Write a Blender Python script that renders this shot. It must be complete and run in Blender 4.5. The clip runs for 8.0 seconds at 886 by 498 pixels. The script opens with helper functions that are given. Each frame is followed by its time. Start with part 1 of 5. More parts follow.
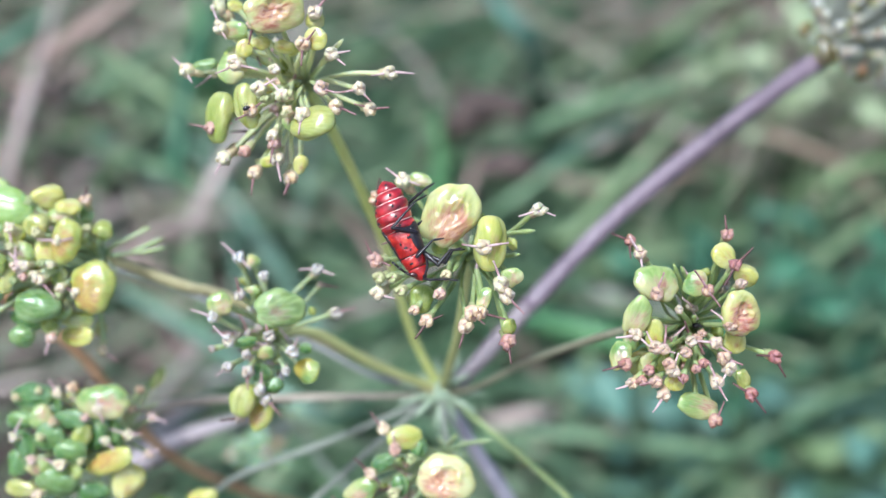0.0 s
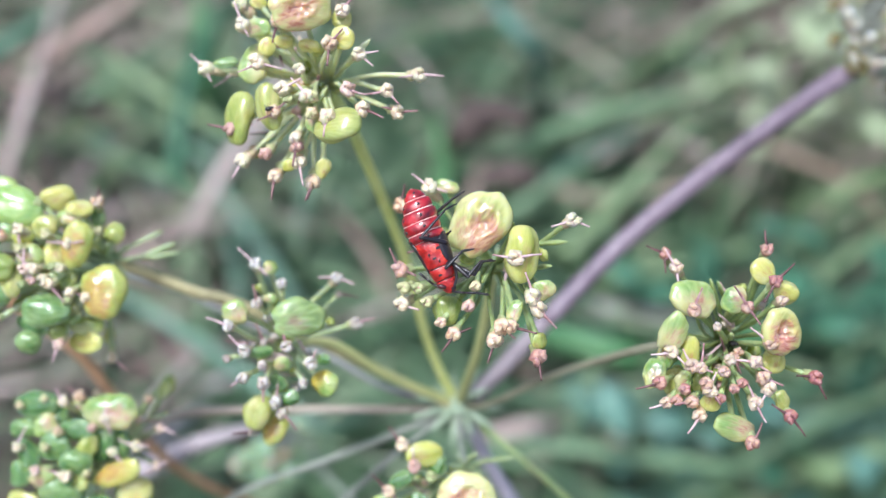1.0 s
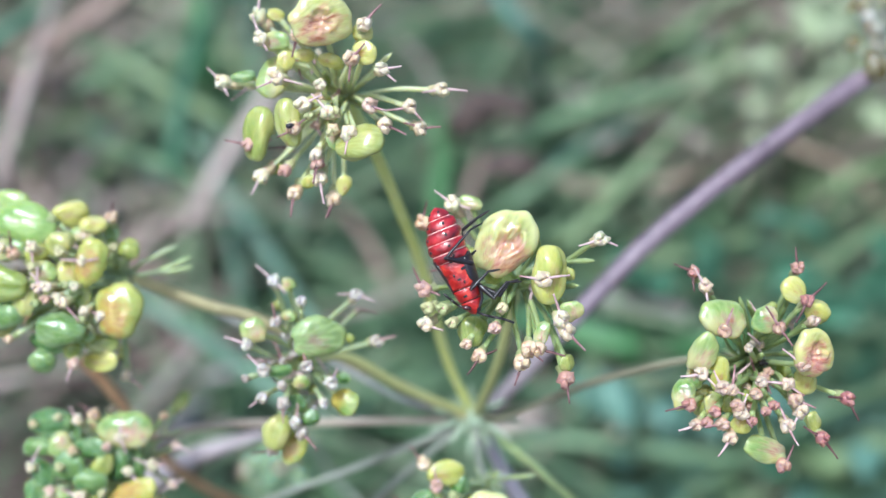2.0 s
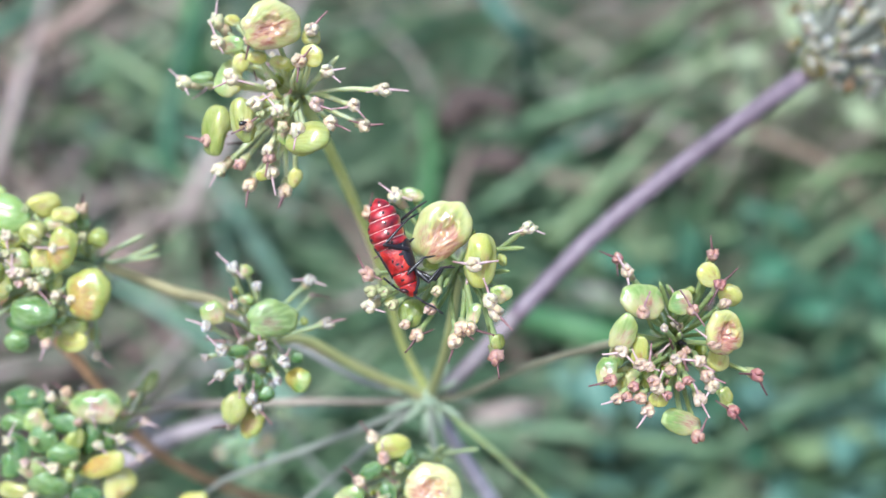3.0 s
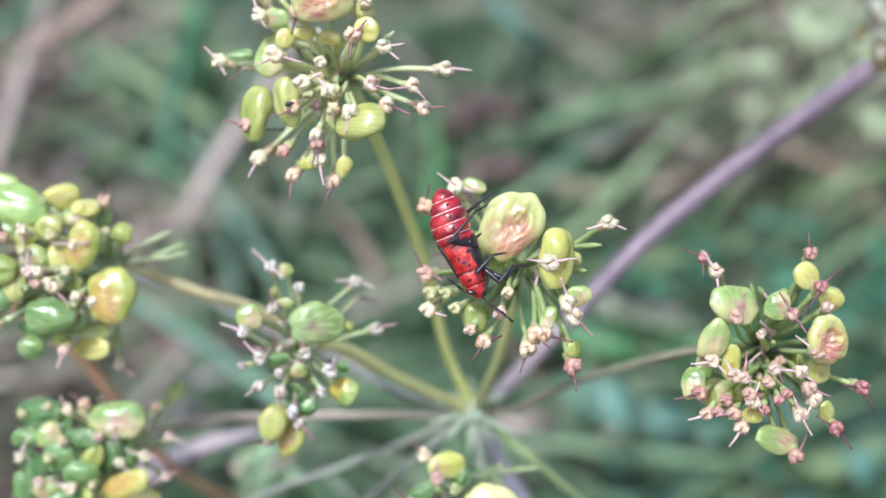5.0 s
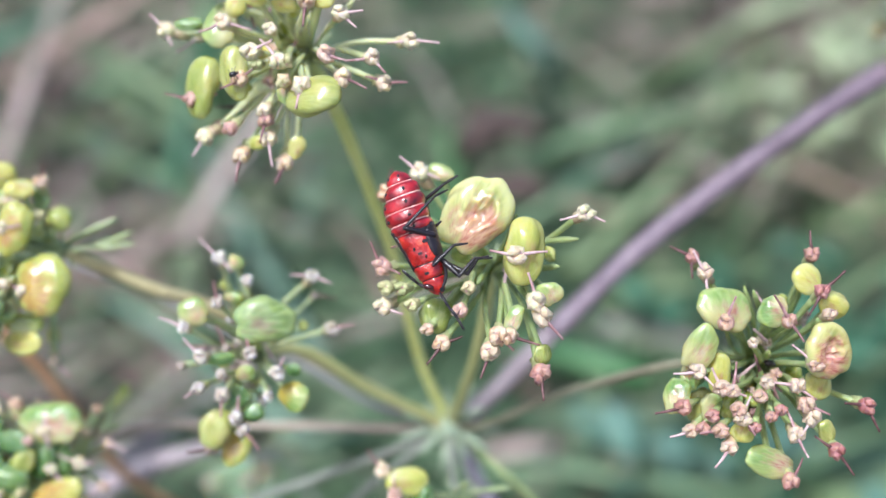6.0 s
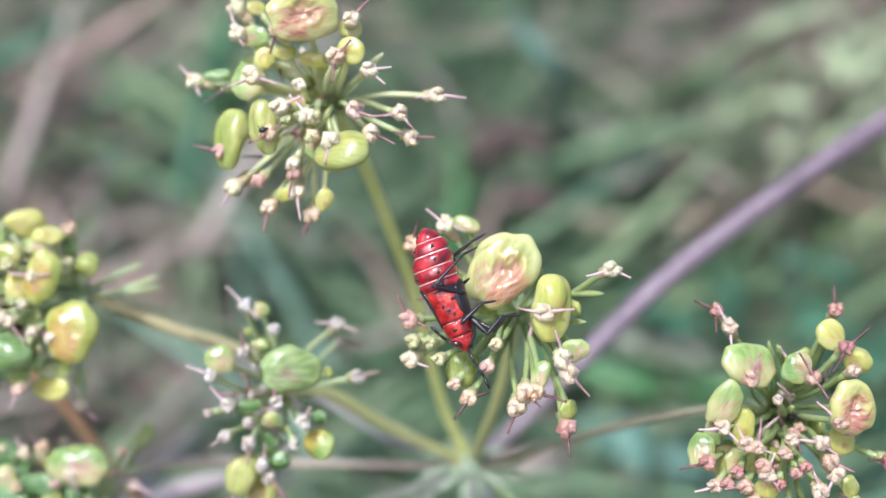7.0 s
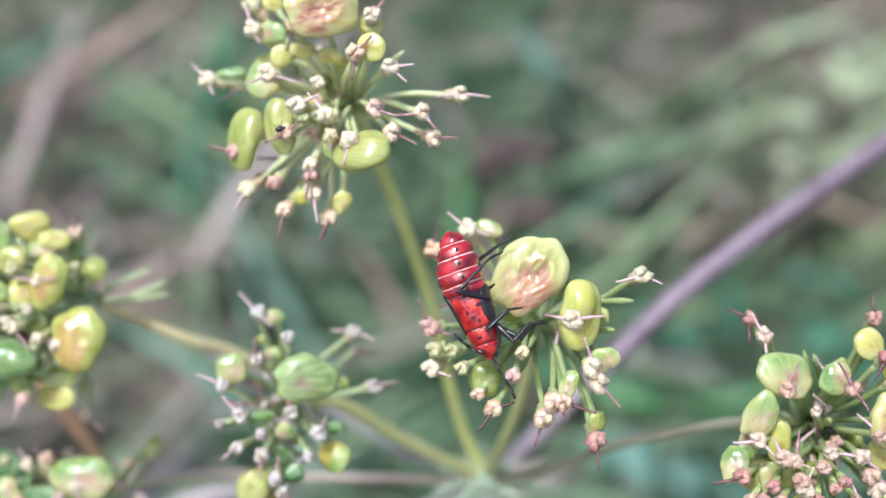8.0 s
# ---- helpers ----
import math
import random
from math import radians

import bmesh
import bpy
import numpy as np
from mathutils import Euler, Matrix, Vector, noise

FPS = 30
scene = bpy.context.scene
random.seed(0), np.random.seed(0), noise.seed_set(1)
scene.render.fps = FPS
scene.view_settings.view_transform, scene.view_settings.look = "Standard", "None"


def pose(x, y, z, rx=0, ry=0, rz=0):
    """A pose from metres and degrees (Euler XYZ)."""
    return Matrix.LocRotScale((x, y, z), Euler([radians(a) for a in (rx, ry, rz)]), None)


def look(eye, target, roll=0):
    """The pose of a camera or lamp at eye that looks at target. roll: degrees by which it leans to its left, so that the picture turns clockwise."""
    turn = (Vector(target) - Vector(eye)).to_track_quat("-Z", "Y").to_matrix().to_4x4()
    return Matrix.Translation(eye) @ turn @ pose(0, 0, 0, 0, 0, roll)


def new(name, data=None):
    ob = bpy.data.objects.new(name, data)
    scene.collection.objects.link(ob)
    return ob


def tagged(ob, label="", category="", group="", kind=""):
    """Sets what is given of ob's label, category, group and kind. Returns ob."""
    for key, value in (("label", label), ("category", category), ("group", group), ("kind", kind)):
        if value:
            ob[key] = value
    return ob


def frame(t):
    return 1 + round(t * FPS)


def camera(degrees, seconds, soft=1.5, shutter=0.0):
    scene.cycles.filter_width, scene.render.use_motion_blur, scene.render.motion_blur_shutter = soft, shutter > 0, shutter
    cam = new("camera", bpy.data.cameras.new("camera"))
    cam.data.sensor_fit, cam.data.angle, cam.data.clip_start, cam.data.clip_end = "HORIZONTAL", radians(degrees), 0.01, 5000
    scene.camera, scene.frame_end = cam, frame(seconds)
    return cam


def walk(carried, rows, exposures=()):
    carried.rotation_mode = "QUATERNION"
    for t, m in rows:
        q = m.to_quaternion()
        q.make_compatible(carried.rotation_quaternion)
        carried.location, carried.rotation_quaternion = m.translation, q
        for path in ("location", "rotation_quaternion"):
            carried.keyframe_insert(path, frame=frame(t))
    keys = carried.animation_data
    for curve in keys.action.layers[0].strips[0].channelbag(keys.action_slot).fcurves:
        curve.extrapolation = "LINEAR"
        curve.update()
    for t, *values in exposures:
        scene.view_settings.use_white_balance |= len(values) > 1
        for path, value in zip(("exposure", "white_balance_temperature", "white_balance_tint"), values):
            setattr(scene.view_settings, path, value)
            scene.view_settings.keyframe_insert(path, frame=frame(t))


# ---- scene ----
cam = camera(41.7, 8.0, soft=1.5)
cam.data.dof.use_dof = True
cam.data.dof.aperture_fstop = 21.0
cam.data.dof.aperture_blades = 0
# seconds, eye (metres), yaw, pitch and roll (degrees)
PATH = [
    (0, 0.00496, 0.00465, 0.30243, 2.253, -39.544, -0.586),
    (0.2, 0.00560, 0.00490, 0.30321, 2.070, -39.760, 0.014),
    (0.5, 0.00123, 0.00913, 0.30508, 1.627, -39.889, -0.271),
    (0.7, -0.00025, 0.00990, 0.30583, 1.631, -39.776, -0.267),
    (1, 0.00251, 0.00718, 0.30035, 1.874, -39.104, 0.673),
    (1.2, 0.00155, 0.00866, 0.30116, 2.128, -38.850, 0.006),
    (2.3, 0.00034, 0.00991, 0.30111, 1.208, -40.108, 1.066),
    (2.5, 0.00091, 0.00876, 0.30213, 1.120, -39.960, 1.160),
    (2.7, 0.00440, 0.00593, 0.30322, 1.321, -40.016, 1.237),
    (3, 0.00479, 0.00471, 0.30489, 1.528, -40.093, 0.745),
    (3.3, 0.00855, 0.00275, 0.30478, 1.484, -40.163, 0.965),
    (3.5, 0.00476, 0.00491, 0.30537, 1.292, -40.041, 1.012),
    (3.7, 0.00194, 0.00670, 0.30724, 1.270, -39.900, 0.202),
    (4, 0.00457, 0.00215, 0.30056, 1.552, -39.438, 1.446),
    (4.2, 0.00501, 0.00325, 0.30271, 1.689, -39.776, 1.310),
    (4.5, 0.00126, 0.00842, 0.30674, 1.512, -40.151, 0.527),
    (4.7, -0.00038, 0.00911, 0.30364, 0.885, -39.858, 1.249),
    (5.8, 0.00095, 0.01618, 0.29270, 2.033, -38.902, 1.684),
    (6, 0.00337, 0.01546, 0.29212, 2.414, -38.355, 1.830),
    (6.2, 0.00394, 0.01617, 0.29330, 2.497, -38.517, 1.690),
    (6.5, 0.00167, 0.01729, 0.29444, 2.276, -38.554, 1.793),
    (7, 0.00199, 0.01676, 0.29488, 2.803, -38.235, 1.805),
    (7.2, 0.00289, 0.01502, 0.29461, 3.028, -37.880, 1.802),
    (7.5, 0.00113, 0.01624, 0.29255, 2.879, -37.547, 2.043),
    (7.8, -0.00000, 0.01866, 0.29279, 2.643, -37.576, 2.272),
    (8, 0.00053, 0.01838, 0.29273, 2.748, -37.500, 2.071),
]


def eye_pose(x, y, z, yaw, pitch, roll):
    return pose(x, y, z, 0, 0, yaw) @ pose(0, 0, 0, 90 + pitch) @ pose(0, 0, 0, 0, 0, roll)


walk(cam, [(t, eye_pose(*row)) for t, *row in PATH], exposures=[(0.0, 0.52, 5550, 3.0), (1.0, 0.54, 5650, 6.0), (2.5, 0.48, 5510, 1.0), (3.0, 0.56, 5590, 4.0), (3.5, 0.58, 5630, 5.0), (4.5, 0.54, 5720, 7.0), (6.0, 0.5, 5800, 8.0), (6.5, 0.53, 5850, 9.5), (8.0, 0.51, 5780, 8.0)])

# ---- light: an overcast sky with a wide soft sun ----
world = bpy.data.worlds.new("overcast")
scene.world = world
world.use_nodes = True
wn = world.node_tree
sky = wn.nodes.new("ShaderNodeTexSky")
sky.sky_type, sky.sun_disc = "NISHITA", False
sky.sun_elevation, sky.sun_rotation = radians(58), radians(200)
sky.air_density, sky.dust_density, sky.ozone_density = 1.0, 4.0, 1.0
wn.links.new(sky.outputs[0], wn.nodes["Background"].inputs[0])
wn.nodes["Background"].inputs[1].default_value = 0.12

sun = new("sun", bpy.data.lights.new("sun", "SUN"))
sun.data.energy, sun.data.angle, sun.data.color = 3.0, radians(10), (1.0, 0.97, 0.93)
sun.matrix_world = look((-0.28, -0.22, 1.25), (0, 0.07, 0.25))


# ---- materials ----
def material(name, colors, rough=0.5, scale=400.0, bump=0.15, detail=4.0, coat=0.0, sss=0.0, fine=4.0, random_mix=0.0, island=False, coat_rough=0.12):
    """Colours blended by coarse and fine noise in the thing's own space, with relief."""
    m = bpy.data.materials.new(name)
    m.use_nodes = True
    t = m.node_tree
    b = t.nodes["Principled BSDF"]
    pos = t.nodes.new("ShaderNodeNewGeometry")
    n1 = t.nodes.new("ShaderNodeTexNoise")
    n1.inputs["Scale"].default_value, n1.inputs["Detail"].default_value = scale, detail
    t.links.new(pos.outputs["Position"], n1.inputs["Vector"])
    n2 = t.nodes.new("ShaderNodeTexNoise")
    n2.inputs["Scale"].default_value, n2.inputs["Detail"].default_value = scale * fine, detail
    t.links.new(pos.outputs["Position"], n2.inputs["Vector"])
    mixn = t.nodes.new("ShaderNodeMath")
    mixn.operation = "MULTIPLY_ADD"
    t.links.new(n2.outputs[0], mixn.inputs[0])
    mixn.inputs[1].default_value = 0.4
    t.links.new(n1.outputs[0], mixn.inputs[2])
    last = mixn
    if random_mix:
        if island:
            r = pos.outputs["Random Per Island"]
        else:
            r = t.nodes.new("ShaderNodeObjectInfo").outputs["Random"]
        add = t.nodes.new("ShaderNodeMath")
        add.operation = "MULTIPLY_ADD"
        t.links.new(r, add.inputs[0])
        add.inputs[1].default_value = random_mix
        t.links.new(mixn.outputs[0], add.inputs[2])
        sub = t.nodes.new("ShaderNodeMath")
        sub.operation = "SUBTRACT"
        t.links.new(add.outputs[0], sub.inputs[0])
        sub.inputs[1].default_value = random_mix * 0.5
        last = sub
    ramp = t.nodes.new("ShaderNodeValToRGB")
    t.links.new(last.outputs[0], ramp.inputs[0])
    el = ramp.color_ramp.elements
    lo, hi = (0.42, 1.0) if not random_mix else (0.25, 1.15)
    for i, c in enumerate(colors):
        p = lo + (hi - lo) * i / max(1, len(colors) - 1)
        e = el[i] if i < 2 else el.new(min(1.0, p))
        e.position = min(1.0, p)
        e.color = (*c, 1)
    t.links.new(ramp.outputs[0], b.inputs["Base Color"])
    b.inputs["Roughness"].default_value = rough
    b.inputs["Coat Weight"].default_value = coat
    b.inputs["Coat Roughness"].default_value = coat_rough
    if sss:
        b.inputs["Subsurface Weight"].default_value = sss
        b.inputs["Subsurface Radius"].default_value = (1.0, 0.8, 0.3)
        b.inputs["Subsurface Scale"].default_value = 0.0009
    if bump:
        bp = t.nodes.new("ShaderNodeBump")
        bp.inputs["Strength"].default_value, bp.inputs["Distance"].default_value = bump, 0.25 / scale / fine * 4
        t.links.new(n2.outputs[0], bp.inputs["Height"])
        t.links.new(bp.outputs[0], b.inputs["Normal"])
    return m


def mixed(t, fac, a, b):
    """A colour mix node's result; a and b are sockets or colours."""
    mix = t.nodes.new("ShaderNodeMix")
    mix.data_type = "RGBA"
    t.links.new(fac, mix.inputs[0])
    for socket, value in ((mix.inputs[6], a), (mix.inputs[7], b)):
        if isinstance(value, tuple):
            socket.default_value = (*value, 1)
        else:
            t.links.new(value, socket)
    return mix.outputs[2]


def graded(t, source, p0, v0, p1, v1):
    r = t.nodes.new("ShaderNodeMapRange")
    r.interpolation_type = "SMOOTHSTEP"
    t.links.new(source, r.inputs[0])
    for k, v in enumerate((p0, p1, v0, v1)):
        r.inputs[k + 1].default_value = v
    return r.outputs[0]


def fruit_skin(name, colors, rim, rim_gain, blush, mark, blush_size, vein=0.3, two_tone=None):
    """A translucent fruit's skin: uneven ripeness, veins that fan out from its tip, a pale rim, a flushed face."""
    m = material(name, colors, rough=0.27, scale=500, bump=0.1, sss=0.8, coat=0.3, coat_rough=0.15)
    t = m.node_tree
    b = t.nodes["Principled BSDF"]
    ramp = b.inputs["Base Color"].links[0].from_node
    co = t.nodes.new("ShaderNodeTexCoord")
    info = t.nodes.new("ShaderNodeObjectInfo")
    shift = t.nodes.new("ShaderNodeVectorMath")
    shift.operation = "SCALE"
    shift.inputs[0].default_value = (7, 3, 5)
    t.links.new(info.outputs["Random"], shift.inputs["Scale"])
    moved = t.nodes.new("ShaderNodeVectorMath")
    t.links.new(co.outputs["Object"], moved.inputs[0])
    t.links.new(shift.outputs[0], moved.inputs[1])
    broad = t.nodes.new("ShaderNodeTexNoise")
    broad.inputs["Scale"].default_value, broad.inputs["Detail"].default_value = 1.9, 3
    t.links.new(moved.outputs[0], broad.inputs[0])
    ripe = t.nodes.new("ShaderNodeMath")
    ripe.operation = "MULTIPLY_ADD"
    t.links.new(info.outputs["Random"], ripe.inputs[0])
    ripe.inputs[1].default_value = 0.4
    t.links.new(broad.outputs[0], ripe.inputs[2])
    t.links.new(ripe.outputs[0], ramp.inputs[0])
    e = ramp.color_ramp.elements
    for i, p in enumerate((0.38, 0.6, 0.8, 0.98)[: len(e)]):
        e[i].position = p
    color = ramp.outputs[0]
    # veins fan out from the tip
    away = t.nodes.new("ShaderNodeVectorMath")
    away.operation = "SUBTRACT"
    away.inputs[1].default_value = (0, -0.62, -0.1)
    t.links.new(co.outputs["Object"], away.inputs[0])
    ray = t.nodes.new("ShaderNodeVectorMath")
    ray.operation = "NORMALIZE"
    t.links.new(away.outputs[0], ray.inputs[0])
    fan = t.nodes.new("ShaderNodeVectorMath")
    fan.operation = "MULTIPLY_ADD"
    t.links.new(ray.outputs[0], fan.inputs[0])
    fan.inputs[1].default_value = (12, 12, 2)
    t.links.new(shift.outputs[0], fan.inputs[2])
    veins = t.nodes.new("ShaderNodeTexNoise")
    veins.inputs["Scale"].default_value, veins.inputs["Detail"].default_value = 1.0, 2
    t.links.new(fan.outputs[0], veins.inputs[0])
    dark = t.nodes.new("ShaderNodeMix")
    dark.data_type, dark.blend_type = "RGBA", "MULTIPLY"
    t.links.new(graded(t, veins.outputs[0], 0.4, vein, 0.56, 0.0), dark.inputs[0])
    t.links.new(color, dark.inputs[6])
    dark.inputs[7].default_value = (0.5, 0.56, 0.42, 1)
    color = mixed(t, graded(t, veins.outputs[0], 0.56, 0.0, 0.72, vein * 1.2), dark.outputs[2], rim)
    flat = t.nodes.new("ShaderNodeVectorMath")
    flat.operation = "MULTIPLY"
    t.links.new(co.outputs["Object"], flat.inputs[0])
    flat.inputs[1].default_value = (1, 1, 0)
    length = t.nodes.new("ShaderNodeVectorMath")
    length.operation = "LENGTH"
    t.links.new(flat.outputs[0], length.inputs[0])
    color = mixed(t, graded(t, length.outputs["Value"], 0.36, 0.0, 0.47, rim_gain), color, rim)
    if two_tone:
        sep = t.nodes.new("ShaderNodeSeparateXYZ")
        t.links.new(co.outputs["Object"], sep.inputs[0])
        color = mixed(t, graded(t, sep.outputs[1], -0.2, 0.65, 0.2, 0.0), color, two_tone)
    if blush_size:
        smear = t.nodes.new("ShaderNodeTexNoise")
        smear.inputs["Scale"].default_value, smear.inputs["Detail"].default_value = 4.2, 5
        stretch = t.nodes.new("ShaderNodeMapping")
        stretch.inputs["Scale"].default_value = (1.9, 1.0, 1.0)
        stretch.inputs["Rotation"].default_value = (0, 0, 0.5)
        t.links.new(moved.outputs[0], stretch.inputs[0])
        t.links.new(stretch.outputs[0], smear.inputs[0])
        add = t.nodes.new("ShaderNodeMath")
        add.operation = "MULTIPLY_ADD"
        t.links.new(smear.outputs[0], add.inputs[0])
        add.inputs[1].default_value = 0.8
        off = t.nodes.new("ShaderNodeVectorMath")
        off.operation = "DISTANCE"
        off.inputs[1].default_value = (0.1, -0.1, 0)
        t.links.new(flat.outputs[0], off.inputs[0])
        t.links.new(off.outputs["Value"], add.inputs[2])
        where = graded(t, add.outputs[0], blush_size + 0.24, 0.9, blush_size + 0.62, 0.0)
        # streaks fan out from the tip through the flushed middle
        streaks = t.nodes.new("ShaderNodeTexNoise")
        streaks.inputs["Scale"].default_value, streaks.inputs["Detail"].default_value = 1.15, 3
        t.links.new(fan.outputs[0], streaks.inputs[0])
        most = t.nodes.new("ShaderNodeMath")
        most.operation = "MULTIPLY"
        t.links.new(graded(t, streaks.outputs[0], 0.38, 0.1, 0.66, 0.9), most.inputs[0])
        t.links.new(graded(t, smear.outputs[0], 0.40, 1.0, 0.64, 0.25), most.inputs[1])
        warm = mixed(t, most.outputs[0], blush, mark)
        color = mixed(t, where, color, warm)
    t.links.new(color, b.inputs["Base Color"])
    relief = t.nodes.new("ShaderNodeBump")
    relief.inputs["Strength"].default_value, relief.inputs["Distance"].default_value = 0.22, 0.00012
    t.links.new(veins.outputs[0], relief.inputs["Height"])
    t.links.new(relief.outputs[0], b.inputs["Normal"].links[0].from_node.inputs["Normal"])
    return m


M_DISC = fruit_skin("flushed_fruit_skin", [(0.44, 0.46, 0.17), (0.53, 0.52, 0.23), (0.60, 0.56, 0.32)], (0.59, 0.59, 0.29), 0.8, (0.58, 0.35, 0.24), (0.36, 0.11, 0.095), 0.27, 0.3)
M_DISC_ROSE = fruit_skin("rose_centred_fruit_skin", [(0.40, 0.40, 0.14), (0.50, 0.43, 0.16), (0.55, 0.47, 0.22)], (0.53, 0.53, 0.23), 0.85, (0.56, 0.31, 0.23), (0.36, 0.09, 0.11), 0.30, 0.3)
M_DISC_GREEN = fruit_skin("pale_green_disc_skin", [(0.13, 0.22, 0.065), (0.20, 0.30, 0.095), (0.28, 0.37, 0.15)], (0.33, 0.42, 0.19), 0.7, (0.30, 0.26, 0.16), (0.22, 0.12, 0.11), 0.12, 0.55)
M_DISC_PLAIN = fruit_skin("yellow_disc_skin", [(0.33, 0.38, 0.09), (0.42, 0.42, 0.10), (0.47, 0.43, 0.12)], (0.46, 0.48, 0.16), 0.7, (0.47, 0.33, 0.09), (0.34, 0.16, 0.07), 0.28, 0.25)
M_LENS = fruit_skin("lens_fruit_skin", [(0.14, 0.26, 0.07), (0.22, 0.34, 0.10), (0.31, 0.39, 0.14)], (0.40, 0.47, 0.21), 0.55, (0.48, 0.38, 0.25), (0.38, 0.16, 0.14), 0.16, 0.25, two_tone=(0.55, 0.49, 0.27))
M_FRUIT = fruit_skin("half_ripe_skin", [(0.21, 0.28, 0.06), (0.31, 0.36, 0.09), (0.40, 0.41, 0.13), (0.48, 0.45, 0.19)], (0.435, 0.47, 0.217), 0.3, (0.435, 0.348, 0.174), (0.348, 0.261, 0.104), 0.0, 0.25)
M_FRUIT_DARK = fruit_skin("unripe_skin", [(0.07, 0.16, 0.05), (0.12, 0.23, 0.075), (0.18, 0.29, 0.10), (0.26, 0.36, 0.16)], (0.32, 0.42, 0.24), 0.4, (0.3, 0.3, 0.2), (0.2, 0.2, 0.1), 0.0, 0.4)
M_FRUIT_YELLOW = fruit_skin("ripe_bean_skin", [(0.37, 0.40, 0.09), (0.48, 0.47, 0.12), (0.54, 0.51, 0.17), (0.58, 0.55, 0.26)], (0.522, 0.522, 0.244), 0.35, (0.487, 0.348, 0.174), (0.392, 0.244, 0.087), 0.08, 0.15)
M_FRUIT_OLIVE = fruit_skin("olive_pod_skin", [(0.0696, 0.0566, 0.0157), (0.122, 0.0957, 0.0261), (0.191, 0.148, 0.0522)], (0.261, 0.209, 0.087), 0.3, (0.261, 0.261, 0.174), (0.174, 0.174, 0.087), 0.0, 0.4)
M_FRUIT_MINT = fruit_skin("mint_skin", [(0.16, 0.26, 0.14), (0.22, 0.33, 0.19), (0.28, 0.38, 0.23)], (0.33, 0.42, 0.29), 0.3, (0.3, 0.3, 0.2), (0.2, 0.2, 0.1), 0.0, 0.2)
M_TWIN = fruit_skin("two_toned_skin", [(0.157, 0.27, 0.0609), (0.261, 0.357, 0.0957), (0.348, 0.4, 0.139)], (0.418, 0.47, 0.217), 0.3, (0.435, 0.348, 0.174), (0.348, 0.261, 0.104), 0.0, 0.4, two_tone=(0.52, 0.36, 0.07))
M_FLAT = fruit_skin("pale_green_flat_skin", [(0.23, 0.36, 0.10), (0.30, 0.43, 0.13), (0.38, 0.47, 0.17)], (0.40, 0.50, 0.20), 0.5, (0.4, 0.4, 0.2), (0.3, 0.2, 0.15), 0.0, 0.15)
M_FLORET_PALE = material("pale_floret", [(0.33, 0.23, 0.19), (0.48, 0.41, 0.35), (0.61, 0.56, 0.49)], rough=0.5, scale=1300, bump=0.35, sss=0.4, random_mix=0.6)
M_FLORET_DUSK = material("dusky_floret", [(0.37, 0.14, 0.14), (0.52, 0.32, 0.24), (0.61, 0.47, 0.34)], rough=0.5, scale=1300, bump=0.35, sss=0.4, random_mix=0.8)
M_PEDICEL_GREEN = material("green_pedicel_skin", [(0.19, 0.27, 0.095), (0.37, 0.44, 0.20)], rough=0.5, scale=500, bump=0.2, sss=0.4, random_mix=0.5)
M_CUSHION = material("floret_cushion", [(0.44, 0.19, 0.12), (0.65, 0.46, 0.31), (0.75, 0.61, 0.43), (0.56, 0.54, 0.33)], rough=0.5, scale=1300, bump=0.35, sss=0.4, coat=0.1, random_mix=0.5)
M_BUD = material("pale_bud", [(0.36, 0.29, 0.20), (0.60, 0.57, 0.46), (0.78, 0.78, 0.70)], rough=0.5, scale=900, bump=0.3, sss=0.3, random_mix=0.5)
M_CUSHION_PINK = material("floret_cushion_pink", [(0.36, 0.155, 0.15), (0.55, 0.33, 0.27), (0.68, 0.51, 0.41)], rough=0.5, scale=1300, bump=0.35, sss=0.4, coat=0.1, random_mix=0.5)
M_STYLE = material("style_skin", [(0.09, 0.035, 0.035), (0.33, 0.17, 0.175), (0.60, 0.43, 0.44)], rough=0.5, scale=900, bump=0.2, random_mix=0.9)
M_OVARY = material("ovary_skin", [(0.22, 0.30, 0.12), (0.40, 0.42, 0.20), (0.55, 0.50, 0.28), (0.55, 0.38, 0.25)], rough=0.45, scale=700, bump=0.35, random_mix=0.5)
M_PEDICEL = material("pedicel_skin", [(0.30, 0.39, 0.18), (0.51, 0.57, 0.35)], rough=0.5, scale=500, bump=0.2, sss=0.5, random_mix=0.3)
M_PEDICEL_PALE = material("pale_pedicel_skin", [(0.40, 0.46, 0.22), (0.62, 0.64, 0.39)], rough=0.5, scale=500, bump=0.2, sss=0.5, random_mix=0.5)
M_RAY = material("ray_skin", [(0.37, 0.38, 0.135), (0.54, 0.53, 0.23)], rough=0.5, scale=350, bump=0.3, random_mix=0.4)
M_RAY_FRESH = material("fresh_ray_skin", [(0.55, 0.58, 0.18), (0.72, 0.73, 0.30)], rough=0.5, scale=350, bump=0.3, sss=0.3)
M_RAY_TAN = material("tan_ray_skin", [(0.39, 0.33, 0.16), (0.58, 0.51, 0.30)], rough=0.5, scale=350, bump=0.3, random_mix=0.4)
M_RAY_ROSE = material("pinkish_tan_ray_skin", [(0.34, 0.27, 0.215), (0.53, 0.44, 0.36)], rough=0.5, scale=350, bump=0.3)
M_RAY_LILAC = material("lilac_ray_skin", [(0.27, 0.255, 0.25), (0.40, 0.375, 0.37)], rough=0.5, scale=350, bump=0.3, random_mix=0.4)
M_RAY_BROWN = material("brown_ray_skin", [(0.16, 0.145, 0.095), (0.28, 0.265, 0.18)], rough=0.5, scale=350, bump=0.3, random_mix=0.4)
